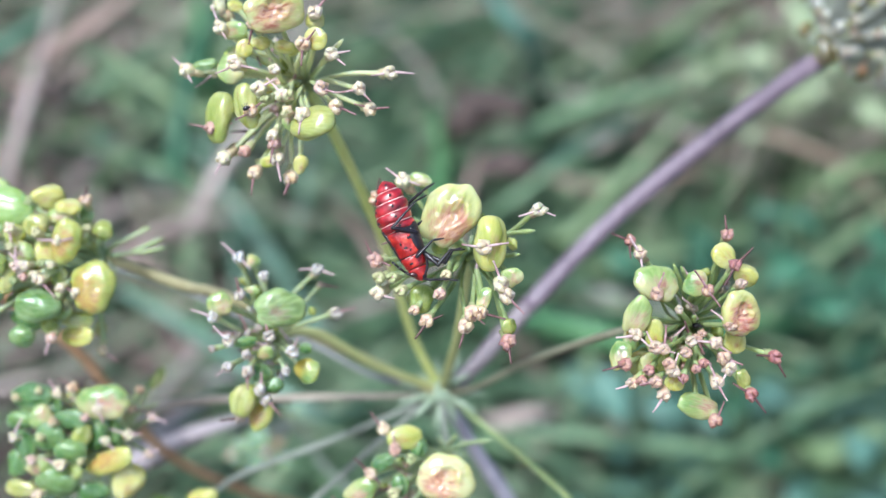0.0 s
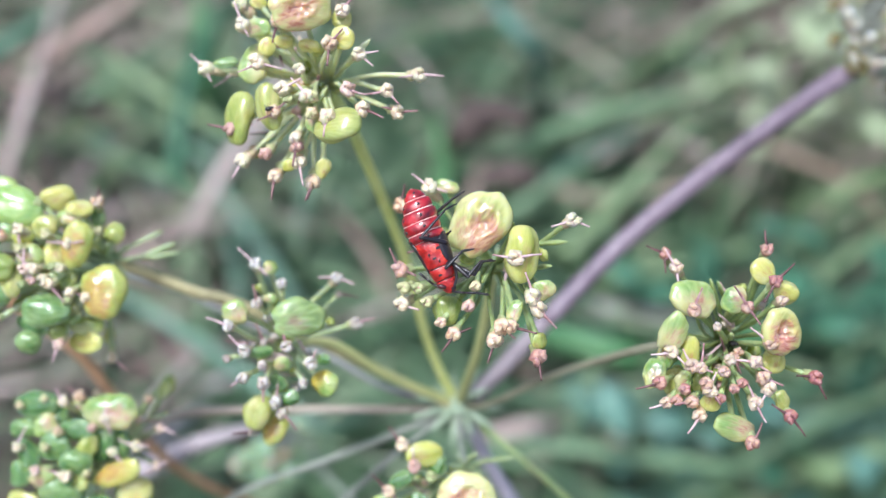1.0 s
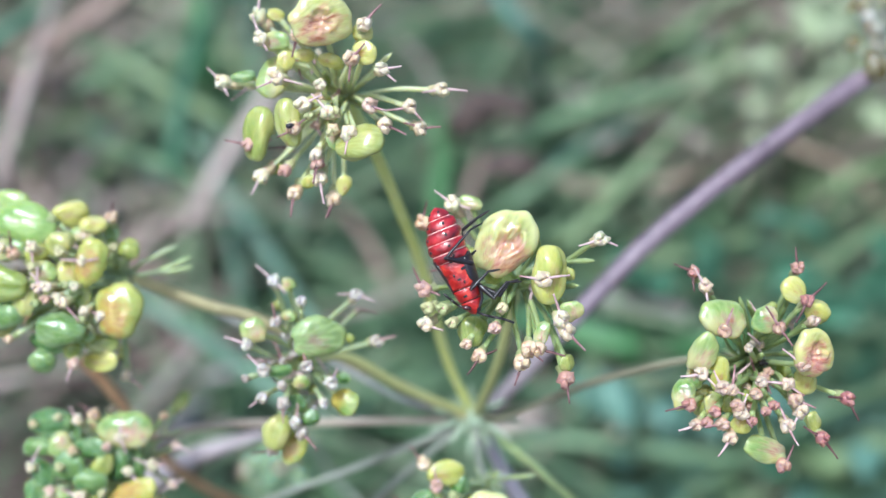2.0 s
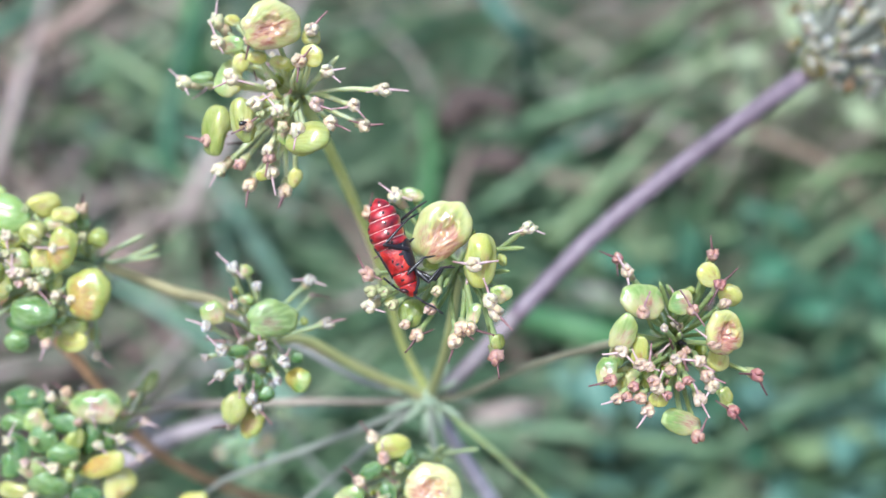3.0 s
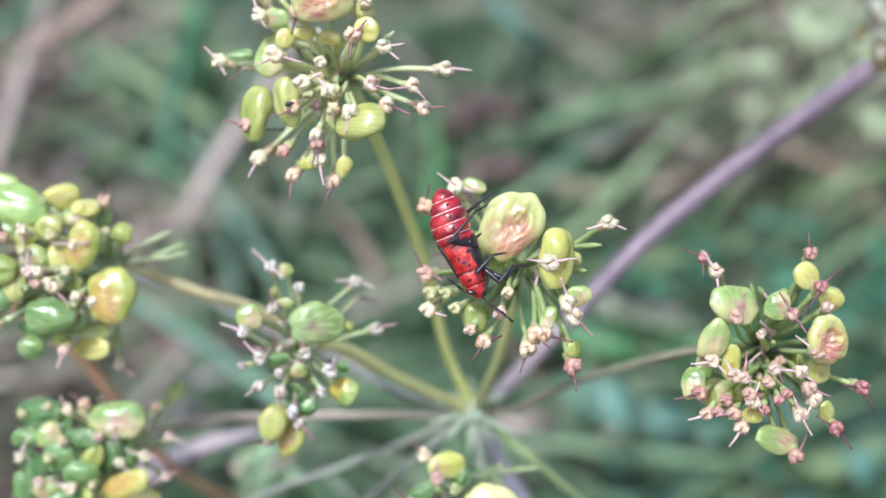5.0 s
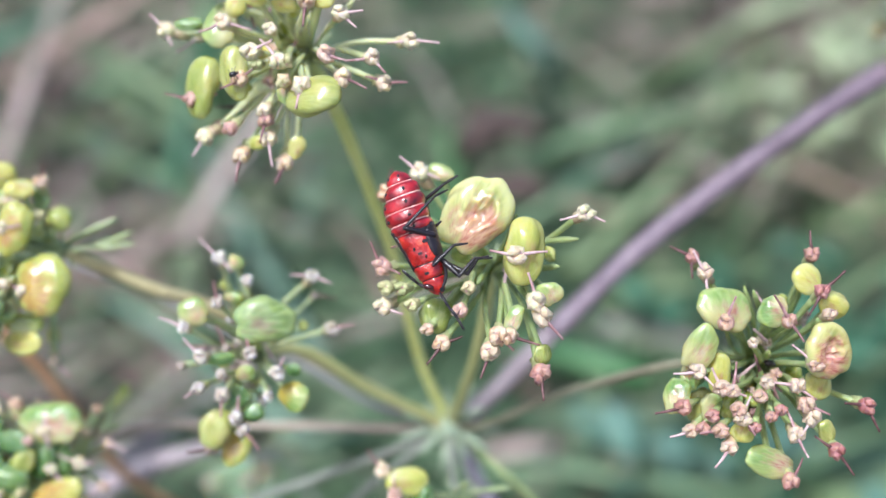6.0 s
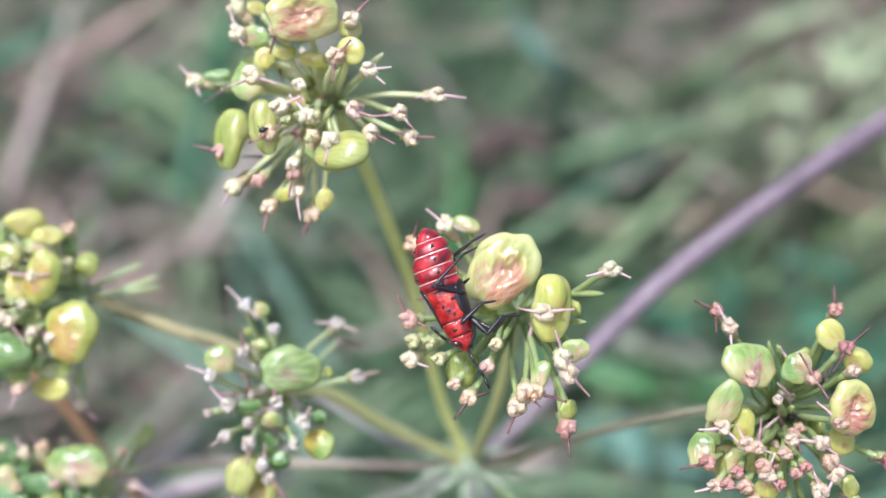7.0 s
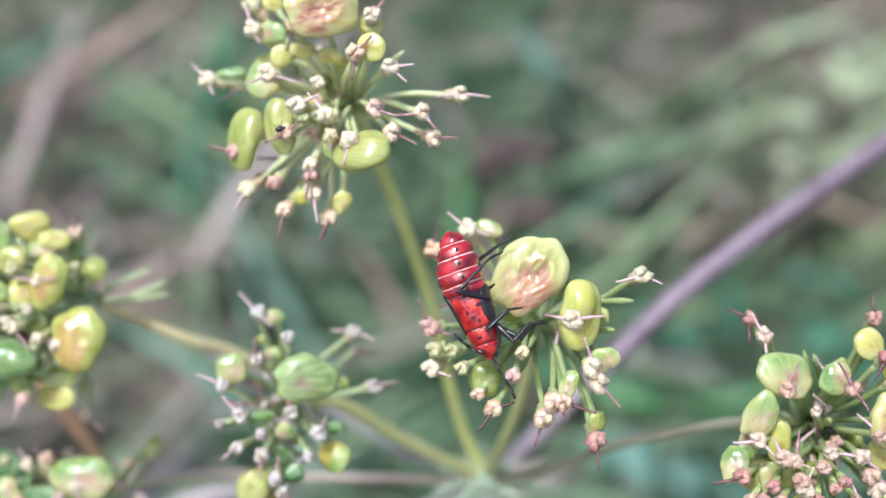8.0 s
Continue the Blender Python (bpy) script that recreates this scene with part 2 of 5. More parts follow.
M_RAY_GREY = material("grey_ray_skin", [(0.20, 0.215, 0.175), (0.32, 0.33, 0.28)], rough=0.5, scale=350, bump=0.3, random_mix=0.4)
M_HUB = material("hub_skin", [(0.29, 0.37, 0.25), (0.44, 0.51, 0.37)], rough=0.5, scale=400, bump=0.3)
M_PURPLE = material("purple_stem_skin", [(0.13, 0.092, 0.118), (0.205, 0.15, 0.188), (0.28, 0.215, 0.25)], rough=0.42, scale=160, bump=0.25, coat=0.15)
M_MAUVE = material("mauve_stem_skin", [(0.26, 0.20, 0.215), (0.38, 0.31, 0.32)], rough=0.45, scale=160, bump=0.25, coat=0.15)
M_PURPLE_PALE = material("pale_purple_stem_skin", [(0.38, 0.33, 0.39), (0.52, 0.47, 0.54)], rough=0.45, scale=160, bump=0.25, coat=0.15)
M_RED = material("red_cuticle", [(0.07, 0.0015, 0.005), (0.33, 0.006, 0.014), (0.64, 0.03, 0.036)], rough=0.35, scale=1000, bump=0.3, fine=1.7, coat=1.0, coat_rough=0.12)
M_RED_ORANGE = material("orange_red_cuticle", [(0.07, 0.002, 0.003), (0.42, 0.010, 0.010), (0.76, 0.075, 0.024)], rough=0.3, scale=1100, bump=0.45, fine=1.7, coat_rough=0.1, coat=1.0)
M_MEMBRANE = material("pale_membrane", [(0.56, 0.10, 0.11), (0.74, 0.38, 0.36), (0.82, 0.62, 0.58)], rough=0.3, scale=2600, bump=0.1, coat=0.5)
M_BLACK = material("black_cuticle", [(0.006, 0.004, 0.006), (0.02, 0.013, 0.02)], rough=0.45, scale=900, bump=0.15, coat=0.25, coat_rough=0.15)
M_EYE = material("dark_red_eye", [(0.03, 0.004, 0.006), (0.08, 0.01, 0.012)], rough=0.12, scale=3000, bump=0.2, coat=0.8)
M_SOIL = material("soil", [(0.045, 0.04, 0.032), (0.085, 0.072, 0.058), (0.14, 0.125, 0.10)], rough=0.9, scale=30, bump=0.6, fine=8)
M_GRASS = material("grass_leaves", [(0.018, 0.035, 0.018), (0.064, 0.122, 0.062), (0.148, 0.23, 0.12), (0.29, 0.345, 0.215)], rough=0.45, scale=40, bump=0.2, random_mix=0.75, island=True)
M_LONG = material("long_grass_leaves", [(0.02, 0.05, 0.024), (0.08, 0.15, 0.072), (0.175, 0.26, 0.138), (0.31, 0.365, 0.22)], rough=0.42, scale=30, bump=0.15, random_mix=0.7, island=True)
M_STALK = material("dry_stalks", [(0.15, 0.105, 0.09), (0.31, 0.235, 0.205), (0.50, 0.41, 0.37)], rough=0.6, scale=40, bump=0.25, random_mix=0.7, island=True)
M_THATCH = material("dead_grass", [(0.03, 0.021, 0.018), (0.18, 0.132, 0.10), (0.49, 0.41, 0.33)], rough=0.7, scale=40, bump=0.3, random_mix=0.8, island=True)
BLADE = {
    "dry": material("dry_pink_straw", [(0.27, 0.18, 0.15), (0.46, 0.33, 0.28)], rough=0.65, scale=60, bump=0.3),
    "straw": material("pale_straw", [(0.38, 0.29, 0.265), (0.60, 0.49, 0.45)], rough=0.6, scale=60, bump=0.3),
    "teal": material("blue_green_blade", [(0.08, 0.18, 0.135), (0.155, 0.275, 0.215)], rough=0.4, scale=60, bump=0.2),
    "grey": material("grey_green_blade", [(0.13, 0.22, 0.115), (0.24, 0.35, 0.19)], rough=0.45, scale=60, bump=0.2),
    "green": material("dark_green_blade", [(0.035, 0.11, 0.058), (0.08, 0.195, 0.112)], rough=0.4, scale=60, bump=0.2),
    "leaf": material("fresh_green_leaf", [(0.055, 0.155, 0.055), (0.115, 0.25, 0.10)], rough=0.4, scale=60, bump=0.2),
    "pale": material("pale_green_blade", [(0.15, 0.225, 0.10), (0.25, 0.325, 0.165)], rough=0.45, scale=60, bump=0.2),
    "brown": material("brown_stem_skin", [(0.22, 0.145, 0.105), (0.37, 0.265, 0.21)], rough=0.6, scale=120, bump=0.3),
    "orange": material("orange_brown_twig_skin", [(0.34, 0.18, 0.09), (0.55, 0.33, 0.19)], rough=0.6, scale=120, bump=0.3),
    "russet": material("russet_dead_leaf", [(0.07, 0.048, 0.042), (0.14, 0.095, 0.08)], rough=0.7, scale=80, bump=0.3),
    "mint": material("pale_mint_leaf", [(0.29, 0.355, 0.19), (0.46, 0.52, 0.33)], rough=0.5, scale=80, bump=0.2),
    "seafoam": material("seafoam_blade", [(0.15, 0.26, 0.185), (0.24, 0.36, 0.265)], rough=0.45, scale=60, bump=0.2),
    "lilac": material("faded_leaf", [(0.30, 0.25, 0.26), (0.44, 0.37, 0.38)], rough=0.6, scale=80, bump=0.3),
}

# ---- the plant's own frame: right, up and outward along the umbel's axis, in millimetres ----
TIP = radians(40)
ORIGIN = Vector((0, 0.07, 0.25))
RIGHT, UP, OUT = Vector((1, 0, 0)), Vector((0, math.sin(TIP), math.cos(TIP))), Vector((0, -math.cos(TIP), math.sin(TIP)))
TURN = Matrix((RIGHT, UP, OUT)).transposed().to_4x4()


def at(r, u, o):
    return ORIGIN + (RIGHT * r + UP * u + OUT * o) / 1000


def mesh_of(name, verts, faces, mats, which=None, smooth=True):
    me = bpy.data.meshes.new(name)
    me.from_pydata([tuple(v) for v in verts], [], faces)
    for m in mats:
        me.materials.append(m)
    me.polygons.foreach_set("use_smooth", [smooth] * len(faces))
    if which is not None:
        me.polygons.foreach_set("material_index", which)
    me.update()
    return me


class Shape:
    """Verts and faces gathered piece by piece, each piece with its material's number."""

    def __init__(self):
        self.v, self.f, self.w = [], [], []

    def add(self, verts, faces, k=0):
        n = len(self.v)
        self.v += [Vector(p) for p in verts]
        self.f += [tuple(i + n for i in f) for f in faces]
        self.w += [k] * len(faces)
        return self

    def tube(self, points, radii, sides=8, k=0, squash=1.0):
        pts = [Vector(p) for p in points]
        if isinstance(radii, (int, float)):
            radii = [radii] * len(pts)
        side = None
        vs = []
        for i, p in enumerate(pts):
            d = (pts[min(i + 1, len(pts) - 1)] - pts[max(i - 1, 0)]).normalized()
            if side is None:
                side = d.orthogonal().normalized()
            side = (side - d * side.dot(d)).normalized()
            other = d.cross(side)
            for j in range(sides):
                a = 2 * math.pi * j / sides
                vs.append(p + (side * math.cos(a) + other * math.sin(a) * squash) * radii[i])
        fs = []
        for i in range(len(pts) - 1):
            for j in range(sides):
                b = (j + 1) % sides
                fs.append((i * sides + j, i * sides + b, (i + 1) * sides + b, (i + 1) * sides + j))
        fs.append(tuple(reversed(range(sides))))
        fs.append(tuple((len(pts) - 1) * sides + j for j in range(sides)))
        return self.add(vs, fs, k)

    def ball(self, centre, radii, turn=None, rings=8, sides=12, k=0, rough=0.0, seed=0, boxy=1.0):
        c, turn = Vector(centre), turn or Matrix.Identity(3)
        vs = [c + turn @ Vector((0, 0, radii[2]))]
        for i in range(1, rings):
            a = math.pi * i / rings
            for j in range(sides):
                b = 2 * math.pi * j / sides
                p = Vector((math.sin(a) * math.cos(b), math.sin(a) * math.sin(b), math.cos(a)))
                if boxy != 1.0:
                    p = Vector([math.copysign(abs(q) ** boxy, q) for q in p])
                g = 1 + rough * noise.noise(p * 2.3 + Vector((seed, 0, 0)))
                vs.append(c + turn @ Vector((p.x * radii[0] * g, p.y * radii[1] * g, p.z * radii[2] * g)))
        vs.append(c + turn @ Vector((0, 0, -radii[2])))
        fs = [(0, 1 + j, 1 + (j + 1) % sides) for j in range(sides)]
        for i in range(rings - 2):
            for j in range(sides):
                a, b = 1 + i * sides, (j + 1) % sides
                fs.append((a + j, a + sides + j, a + sides + b, a + b))
        e, a = len(vs) - 1, 1 + (rings - 2) * sides
        fs += [(a + j, e, a + (j + 1) % sides) for j in range(sides)]
        return self.add(vs, fs, k)

    def mesh(self, name, *mats):
        return mesh_of(name, self.v, self.f, mats, self.w)


def curve(points, steps=6):
    """A smooth line through points (Catmull-Rom)."""
    p = [Vector(q) for q in points]
    p = [p[0] * 2 - p[1]] + p + [p[-1] * 2 - p[-2]]
    out = []
    for i in range(1, len(p) - 2):
        for s in range(steps):
            t = s / steps
            a, b, c, d = p[i - 1], p[i], p[i + 1], p[i + 2]
            out.append(0.5 * (2 * b + (c - a) * t + (2 * a - 5 * b + 4 * c - d) * t * t + (3 * b - a - 3 * c + d) * t ** 3))
    return out + [p[-2]]


def part(name, mesh, parent, m=None, label=""):
    ob = new(name, mesh)
    ob.parent = parent
    if m is not None:
        ob.matrix_local = m
    return tagged(ob, label) if label else ob


def blend(a, b, t):
    return a + (b - a) * t


# ---- the ground ----
def ground_sheet():
    vs, fs = [], []
    xs = [-60, -12, -3] + [-1.2 + 0.08 * i for i in range(31)] + [3, 12, 60]
    ys = [-60, -12, -3] + [-0.8 + 0.08 * i for i in range(36)] + [4, 12, 60]
    for y in ys:
        for x in xs:
            h = 0.012 * noise.noise(Vector((x * 5, y * 5, 0))) if abs(x) < 2 and abs(y) < 3 else 0
            vs.append((x, y, h - 0.008))
    n = len(xs)
    for j in range(len(ys) - 1):
        for i in range(n - 1):
            fs.append((j * n + i, j * n + i + 1, (j + 1) * n + i + 1, (j + 1) * n + i))
    ob = new("ground", mesh_of("ground", vs, fs, [M_SOIL]))
    tagged(ob, "dark brown soil under grass and thatch", "ground", kind="structure")


ground_sheet()


def ribbon(points, widths, side, thick=0.0004):
    """A leaf blade folded along its midrib, with thickness: five points across."""
    vs, fs = [], []
    pts = [Vector(p) for p in points]
    n = len(pts)
    for i, p in enumerate(pts):
        d = (pts[min(i + 1, n - 1)] - pts[max(i - 1, 0)]).normalized()
        s = (side - d * side.dot(d)).normalized()
        up = s.cross(d)
        w = widths[i] / 2
        vs += [p - s * w + up * w * 0.25, p + up * thick, p + s * w + up * w * 0.25, p - up * thick * 2]
    for i in range(n - 1):
        a, b = i * 4, i * 4 + 4
        for j in range(4):
            k = (j + 1) % 4
            fs.append((a + j, b + j, b + k, a + k))
    fs.append((0, 1, 2, 3))
    e = (n - 1) * 4
    fs.append((e + 3, e + 2, e + 1, e))
    return vs, fs


def turf(name, count, mat, label, lengths, widths, seed, lay, spread, patchy, area=None):
    """A sward: many arching blades in one object."""
    rnd = random.Random(seed)
    shape = Shape()
    for _ in range(count):
        if spread < 1:
            x, y = rnd.uniform(-spread, spread), rnd.uniform(0.12, 0.12 + 2 * spread)
        else:
            a, d = rnd.uniform(0, 2 * math.pi), spread * rnd.random() ** 0.75 * rnd.uniform(0.75, 1.15)
            x, y = d * math.cos(a), 0.25 + d * math.sin(a)
        if area:
            x, y = rnd.uniform(area[0], area[1]), rnd.uniform(area[2], area[3])
        if spread > 3 and math.hypot(x, y - 0.25) < rnd.uniform(0.9, 1.7):
            continue
        if spread > 1 and ((abs(x) < 0.7 and 0.15 < y < 1.5) or (abs(x) < 0.25 and abs(y) < 0.3)):
            continue
        if patchy * noise.noise(Vector((x * 9, y * 7, 2.0))) < rnd.uniform(-0.45, 0.15):
            continue
        a = rnd.gauss(0.75, 0.7) if rnd.random() < 0.6 else rnd.uniform(0, 6.28)
        if rnd.random() < 0.5:
            a += math.pi
        length = rnd.uniform(*lengths)
        out = Vector((math.cos(a), math.sin(a), 0))
        rise = length * rnd.uniform(*lay)
        base = Vector((x, y, -0.004))
        w = rnd.uniform(*widths)
        pts, ws = [], []
        for i in range(6):
            t = i / 5
            pts.append(base + out * length * t ** 1.2 * 0.9 + Vector((0, 0, rise * (1.9 * t - 1.2 * t * t))))
            ws.append(w * (0.7 + 0.6 * t if t < 0.5 else 1.0 - 0.85 * (t - 0.5) / 0.5) + 0.0003)
        side = out.cross(Vector((0, 0, 1))) + Vector((0, 0, rnd.uniform(-0.5, 0.5)))
        shape.add(*ribbon(pts, ws, side.normalized()))
    tagged(new(name, shape.mesh(name, mat)), label, "grass", kind="stuff")


turf("dead_grass", 6500, M_THATCH, "matted brown and straw-coloured dead grass on the soil", (0.05, 0.16), (0.002, 0.005), 5, (0.04, 0.2), 0.75, 1.0)
turf("grass", 8000, M_GRASS, "long green grass blades leaning over the ground", (0.07, 0.2), (0.002, 0.005), 6, (0.1, 0.32), 0.75, -1.0)
turf("dead_grass", 1500, M_THATCH, "thin dry stalks standing among the grass", (0.06, 0.15), (0.0012, 0.003), 15, (0.25, 0.6), 0.75, 1.0)
turf("grass", 6000, M_GRASS, "fine green grass blades above the thatch", (0.05, 0.15), (0.0012, 0.003), 16, (0.2, 0.55), 0.75, -1.0)
turf("dead_grass", 400, M_THATCH, "bleached dry stalks in a thin patch of the sward", (0.07, 0.18), (0.0012, 0.0032), 17, (0.25, 0.6), 0.75, 0.4, (-0.36, -0.1, 0.34, 0.75))
turf("dead_grass", 1500, M_THATCH, "bleached dry stalks in a thin patch of the sward", (0.07, 0.18), (0.0012, 0.0032), 18, (0.25, 0.6), 0.75, 0.4, (0.10, 0.42, 0.42, 0.85))
turf("grass", 8000, M_GRASS, "rough green grass all round the plant", (0.08, 0.24), (0.004, 0.008), 8, (0.1, 0.3), 1.6, -0.5)
turf("grass", 16000, M_GRASS, "rough green meadow grass farther off", (0.15, 0.38), (0.01, 0.02), 19, (0.2, 0.5), 6.0, -0.3)


def long_grass(count, mat, label, box, angle, spread, lengths, widths, lift, seed):
    """Long slender blades that lean one way over the sward; box, angle and lift are in the plant's own directions and millimetres."""
    rnd = random.Random(seed)
    shape = Shape()
    for _ in range(count):
        r, u = rnd.uniform(box[0], box[1]), rnd.uniform(box[2], box[3])
        a, length = radians(rnd.gauss(angle, spread)), rnd.uniform(*lengths)
        bow, rise, w = rnd.uniform(0.02, 0.16) * length, rnd.uniform(*lift), rnd.uniform(*widths)
        way = 1 if rnd.random() < 0.5 else -1
        pts, ws = [], []
        for i in range(9):
            t = i / 8
            along, off = (t - 0.5) * length * way, bow * (1 - (2 * t - 1) ** 2)
            rr, uu = r + along * math.cos(a) - off * math.sin(a), u + along * math.sin(a) + off * math.cos(a)
            pts.append(at(rr, uu, -(250 + 0.766 * uu) / 0.643 + 2 + rise * math.sin(min(1.0, t * 1.25) * math.pi / 2)))
            ws.append(w / 1000 * min(1.0, 0.6 + 1.2 * t) * (1 if t < 0.6 else 1.04 - (t - 0.6) / 0.42))
        side = (OUT.cross(pts[-1] - pts[0]).normalized() + OUT * rnd.uniform(-0.8, 0.8)).normalized()
        shape.add(*ribbon(pts, ws, side))
    tagged(new("grass", shape.mesh("grass", mat)), label, "grass", kind="stuff")


long_grass(85, M_LONG, "long green blades sweeping over the sward", (-10, 260, -130, 150), 27, 14, (90, 230), (4, 8), (10, 50), 31)
long_grass(70, M_LONG, "long green blades leaning back over the sward", (-250, 0, -120, 120), -36, 14, (80, 190), (4, 8), (10, 50), 32)
long_grass(100, M_LONG, "upright green blades among dry stalks", (-260, -10, -60, 150), 52, 16, (80, 180), (4, 7.5), (10, 50), 33)
long_grass(40, M_STALK, "long dry pinkish stalks among the green", (-260, -100, -60, 160), 55, 20, (90, 200), (2.5, 6), (15, 60), 34)
long_grass(92, M_STALK, "dry stalks lying low in the sward", (70, 290, 30, 170), 12, 25, (70, 170), (3, 6), (20, 60), 35)
long_grass(46, BLADE["straw"], "bleached straw lying in the sward", (80, 300, 55, 170), 15, 30, (60, 140), (2.5, 5), (10, 50), 38)
long_grass(60, BLADE["russet"], "dark brown dead blades lying under the green", (-180, -50, -120, -35), 24, 18, (60, 130), (2.5, 6), (10, 50), 37)
long_grass(45, M_LONG, "low blades lying flat in the sward", (-160, 180, -120, -30), 4, 12, (90, 200), (2.5, 5.5), (15, 70), 36)

long_grass(30, BLADE["grey"], "grey-green blades leaning back over the sward", (-155, -55, -25, 60), -38, 20, (50, 110), (3, 6), (20, 60), 39)
long_grass(30, M_STALK, "dry greyish stalks lying over the sward", (-160, -80, -55, 35), 28, 25, (45, 110), (3, 6), (25, 65), 40)
long_grass(30, BLADE["pale"], "pale green blades crossing above the sward", (-165, -95, 36, 74), -35, 22, (40, 90), (3, 6), (30, 70), 41)
long_grass(14, BLADE["seafoam"], "sea-green blades crossing above the sward", (-150, -60, 0, 60), -45, 20, (40, 80), (3, 6), (30, 70), 42)
long_grass(45, M_LONG, "green blades sweeping between the dry stalks", (0, 220, 30, 150), 38, 16, (80, 180), (4, 8), (25, 65), 43)
long_grass(22, BLADE["straw"], "pale straw lying over the sward", (-155, -95, -10, 50), 30, 35, (35, 80), (2.5, 4.5), (35, 70), 44)
long_grass(16, BLADE["mint"], "pale fresh blades among the straw", (-155, -85, -10, 60), -40, 25, (35, 80), (2.5, 5), (35, 70), 45)


# ---- single blades, stems and leaves behind the umbel ----
BLADE_LABELS = {
    "dry": "dry pinkish-brown grass blade among green grass", "straw": "pale straw-coloured dead blade among green grass",
    "teal": "blue-green grass blade arching over the ground", "grey": "grey-green grass blade arching over the ground",
    "green": "dark green grass blade arching over the ground", "leaf": "fresh green broad blade above the turf",
    "pale": "pale green arching grass blade above the turf", "brown": "thin bare brown dry stem leaning in the grass",
    "orange": "thin bare orange-brown twig in the grass",
    "seafoam": "pale sea-green broad grass blade above the turf",
    "mint": "pale mint-green broad grass blade above the turf",
    "russet": "dark russet-brown dead leaf lying in the grass",
    "lilac": "faded greyish-pink dry leaf lying in the grass",
}


def blade_behind(name, look_of, out, width, *line):
    """A blade, leaf or twig: its look, outward place, width and a line of (right, up), in mm; it is rooted in the ground."""
    rnd = random.Random(round(width * 100 + line[0][0]))
    pts = [at(r, u, out + rnd.uniform(-6, 6)) for r, u in line]
    if pts[0].z > pts[-1].z:
        pts.reverse()
    d = (pts[0] - pts[1]).normalized() * 0.2 + Vector((0, 0.75, -0.64))
    reach = (pts[0].z + 0.006) / max(0.3, -d.z)
    root = Vector((pts[0].x + d.x * reach, pts[0].y + d.y * reach, -0.006))
    pts = [root, root.lerp(pts[0], 0.6) + Vector((0, 0, 0.002))] + pts
    path = curve(pts, 6)
    n = len(path)
    w = width / 1000
    if name == "twig":
        shape = Shape().tube(path, [w / 2 * (1 - 0.35 * i / n) for i in range(n)], 8)
    else:
        ws = [w * (0.55 + 0.45 * min(1, i / n * 4)) * (1 if i < n * 0.7 else 1 - 0.75 * (i - n * 0.7) / (n * 0.3)) for i in range(n)]
        shape = Shape().add(*ribbon(path, ws, (OUT.cross(pts[-1] - pts[2]).normalized() + OUT * rnd.uniform(-0.9, 0.9)).normalized()))
    ob = new(name, shape.mesh(name, BLADE[look_of]))
    tagged(ob, BLADE_LABELS[look_of], name.replace("_", " ").replace("dry grass blade", "grass blade"), group="blades behind the umbel")


blade_behind("dry_grass_blade", "straw", -300, 5.6, (-155, 16), (-145, 42), (-135, 84))
blade_behind("dry_grass_blade", "dry", -325, 6.5, (-148, 66), (-134, 79), (-112, 97))
blade_behind("dry_grass_blade", "dry", -335, 6, (-178, 66), (-162, 58), (-146, 52))
blade_behind("grass_blade", "pale", -335, 7.5, (-136, 74), (-116, 60), (-86, 44))
blade_behind("grass_blade", "leaf", -345, 10, (-104, 98), (-100, 82), (-98, 62))
blade_behind("grass_blade", "leaf", -345, 11, (-12, 54), (-8, 32), (-10, 8))
blade_behind("grass_blade", "green", -340, 8, (-150, 90), (-170, 74), (-186, 60))
blade_behind("dry_grass_blade", "straw", -300, 7.9, (-91, 7), (-79, 29), (-64, 54), (-51, 86))
blade_behind("grass_blade", "seafoam", -230, 6.7, (-93, -12), (-76, -21), (-57, -34), (-38, -46))
blade_behind("grass_blade", "seafoam", -322, 8, (-97, 38), (-74, 4), (-50, -30))
# a bare twig that passes behind the low umbellets down to the ground
twig_path = curve([at(*p) for p in ((-56, 9.5, -25), (-42.3, -4.2, -26), (-38.6, -7.8, -28), (-34.5, -12.4, -32), (-28.1, -25.5, -47), (-14, -38, -78), (20, -70, -180), (46, -97, -300))], 6)
tagged(new("twig", Shape().tube(twig_path, 0.00055, 8).mesh("twig", BLADE["orange"])), BLADE_LABELS["orange"], "twig", group="blades behind the umbel")
blade_behind("dry_leaf", "lilac", -300, 11.2, (-116, -83), (-92, -66), (-66, -56))
blade_behind("dry_grass_blade", "lilac", -60, 3.0, (-37, -27.4), (-29.3, -24), (-22, -21))
blade_behind("grass_blade", "leaf", -300, 13.9, (15, -20), (36, -23), (57, -28))
blade_behind("dry_leaf", "straw", -290, 7.7, (9, -56), (23, -52), (40, -49))
blade_behind("grass_blade", "grey", -345, 6, (-8, 33), (18, 43), (44, 54), (70, 62), (98, 60))
blade_behind("twig", "brown", -350, 5.5, (109, 46), (139, 33), (165, 7))
blade_behind("grass_blade", "grey", -350, 4.2, (-102, 35), (-130, 62), (-161, 86))
blade_behind("grass_blade", "grey", -330, 4.6, (11, 15), (31, 30), (45, 39))
blade_behind("twig", "lilac", -325, 4.4, (48, -14), (66, -16), (86, -21))
blade_behind("grass_blade", "grey", -340, 5.4, (-173, 38), (-137, 36), (-84, 18))
blade_behind("grass_blade", "grey", -340, 4.1, (-144, 51), (-119, 69), (-101, 84))
blade_behind("grass_blade", "green", -330, 7.3, (-88, 90), (-100, 62), (-103, 25))
blade_behind("grass_blade", "teal", -350, 8.5, (5, 101), (14, 89), (24, 79))
blade_behind("grass_blade", "grey", -260, 5, (5, -54), (36, -53), (86, -58))
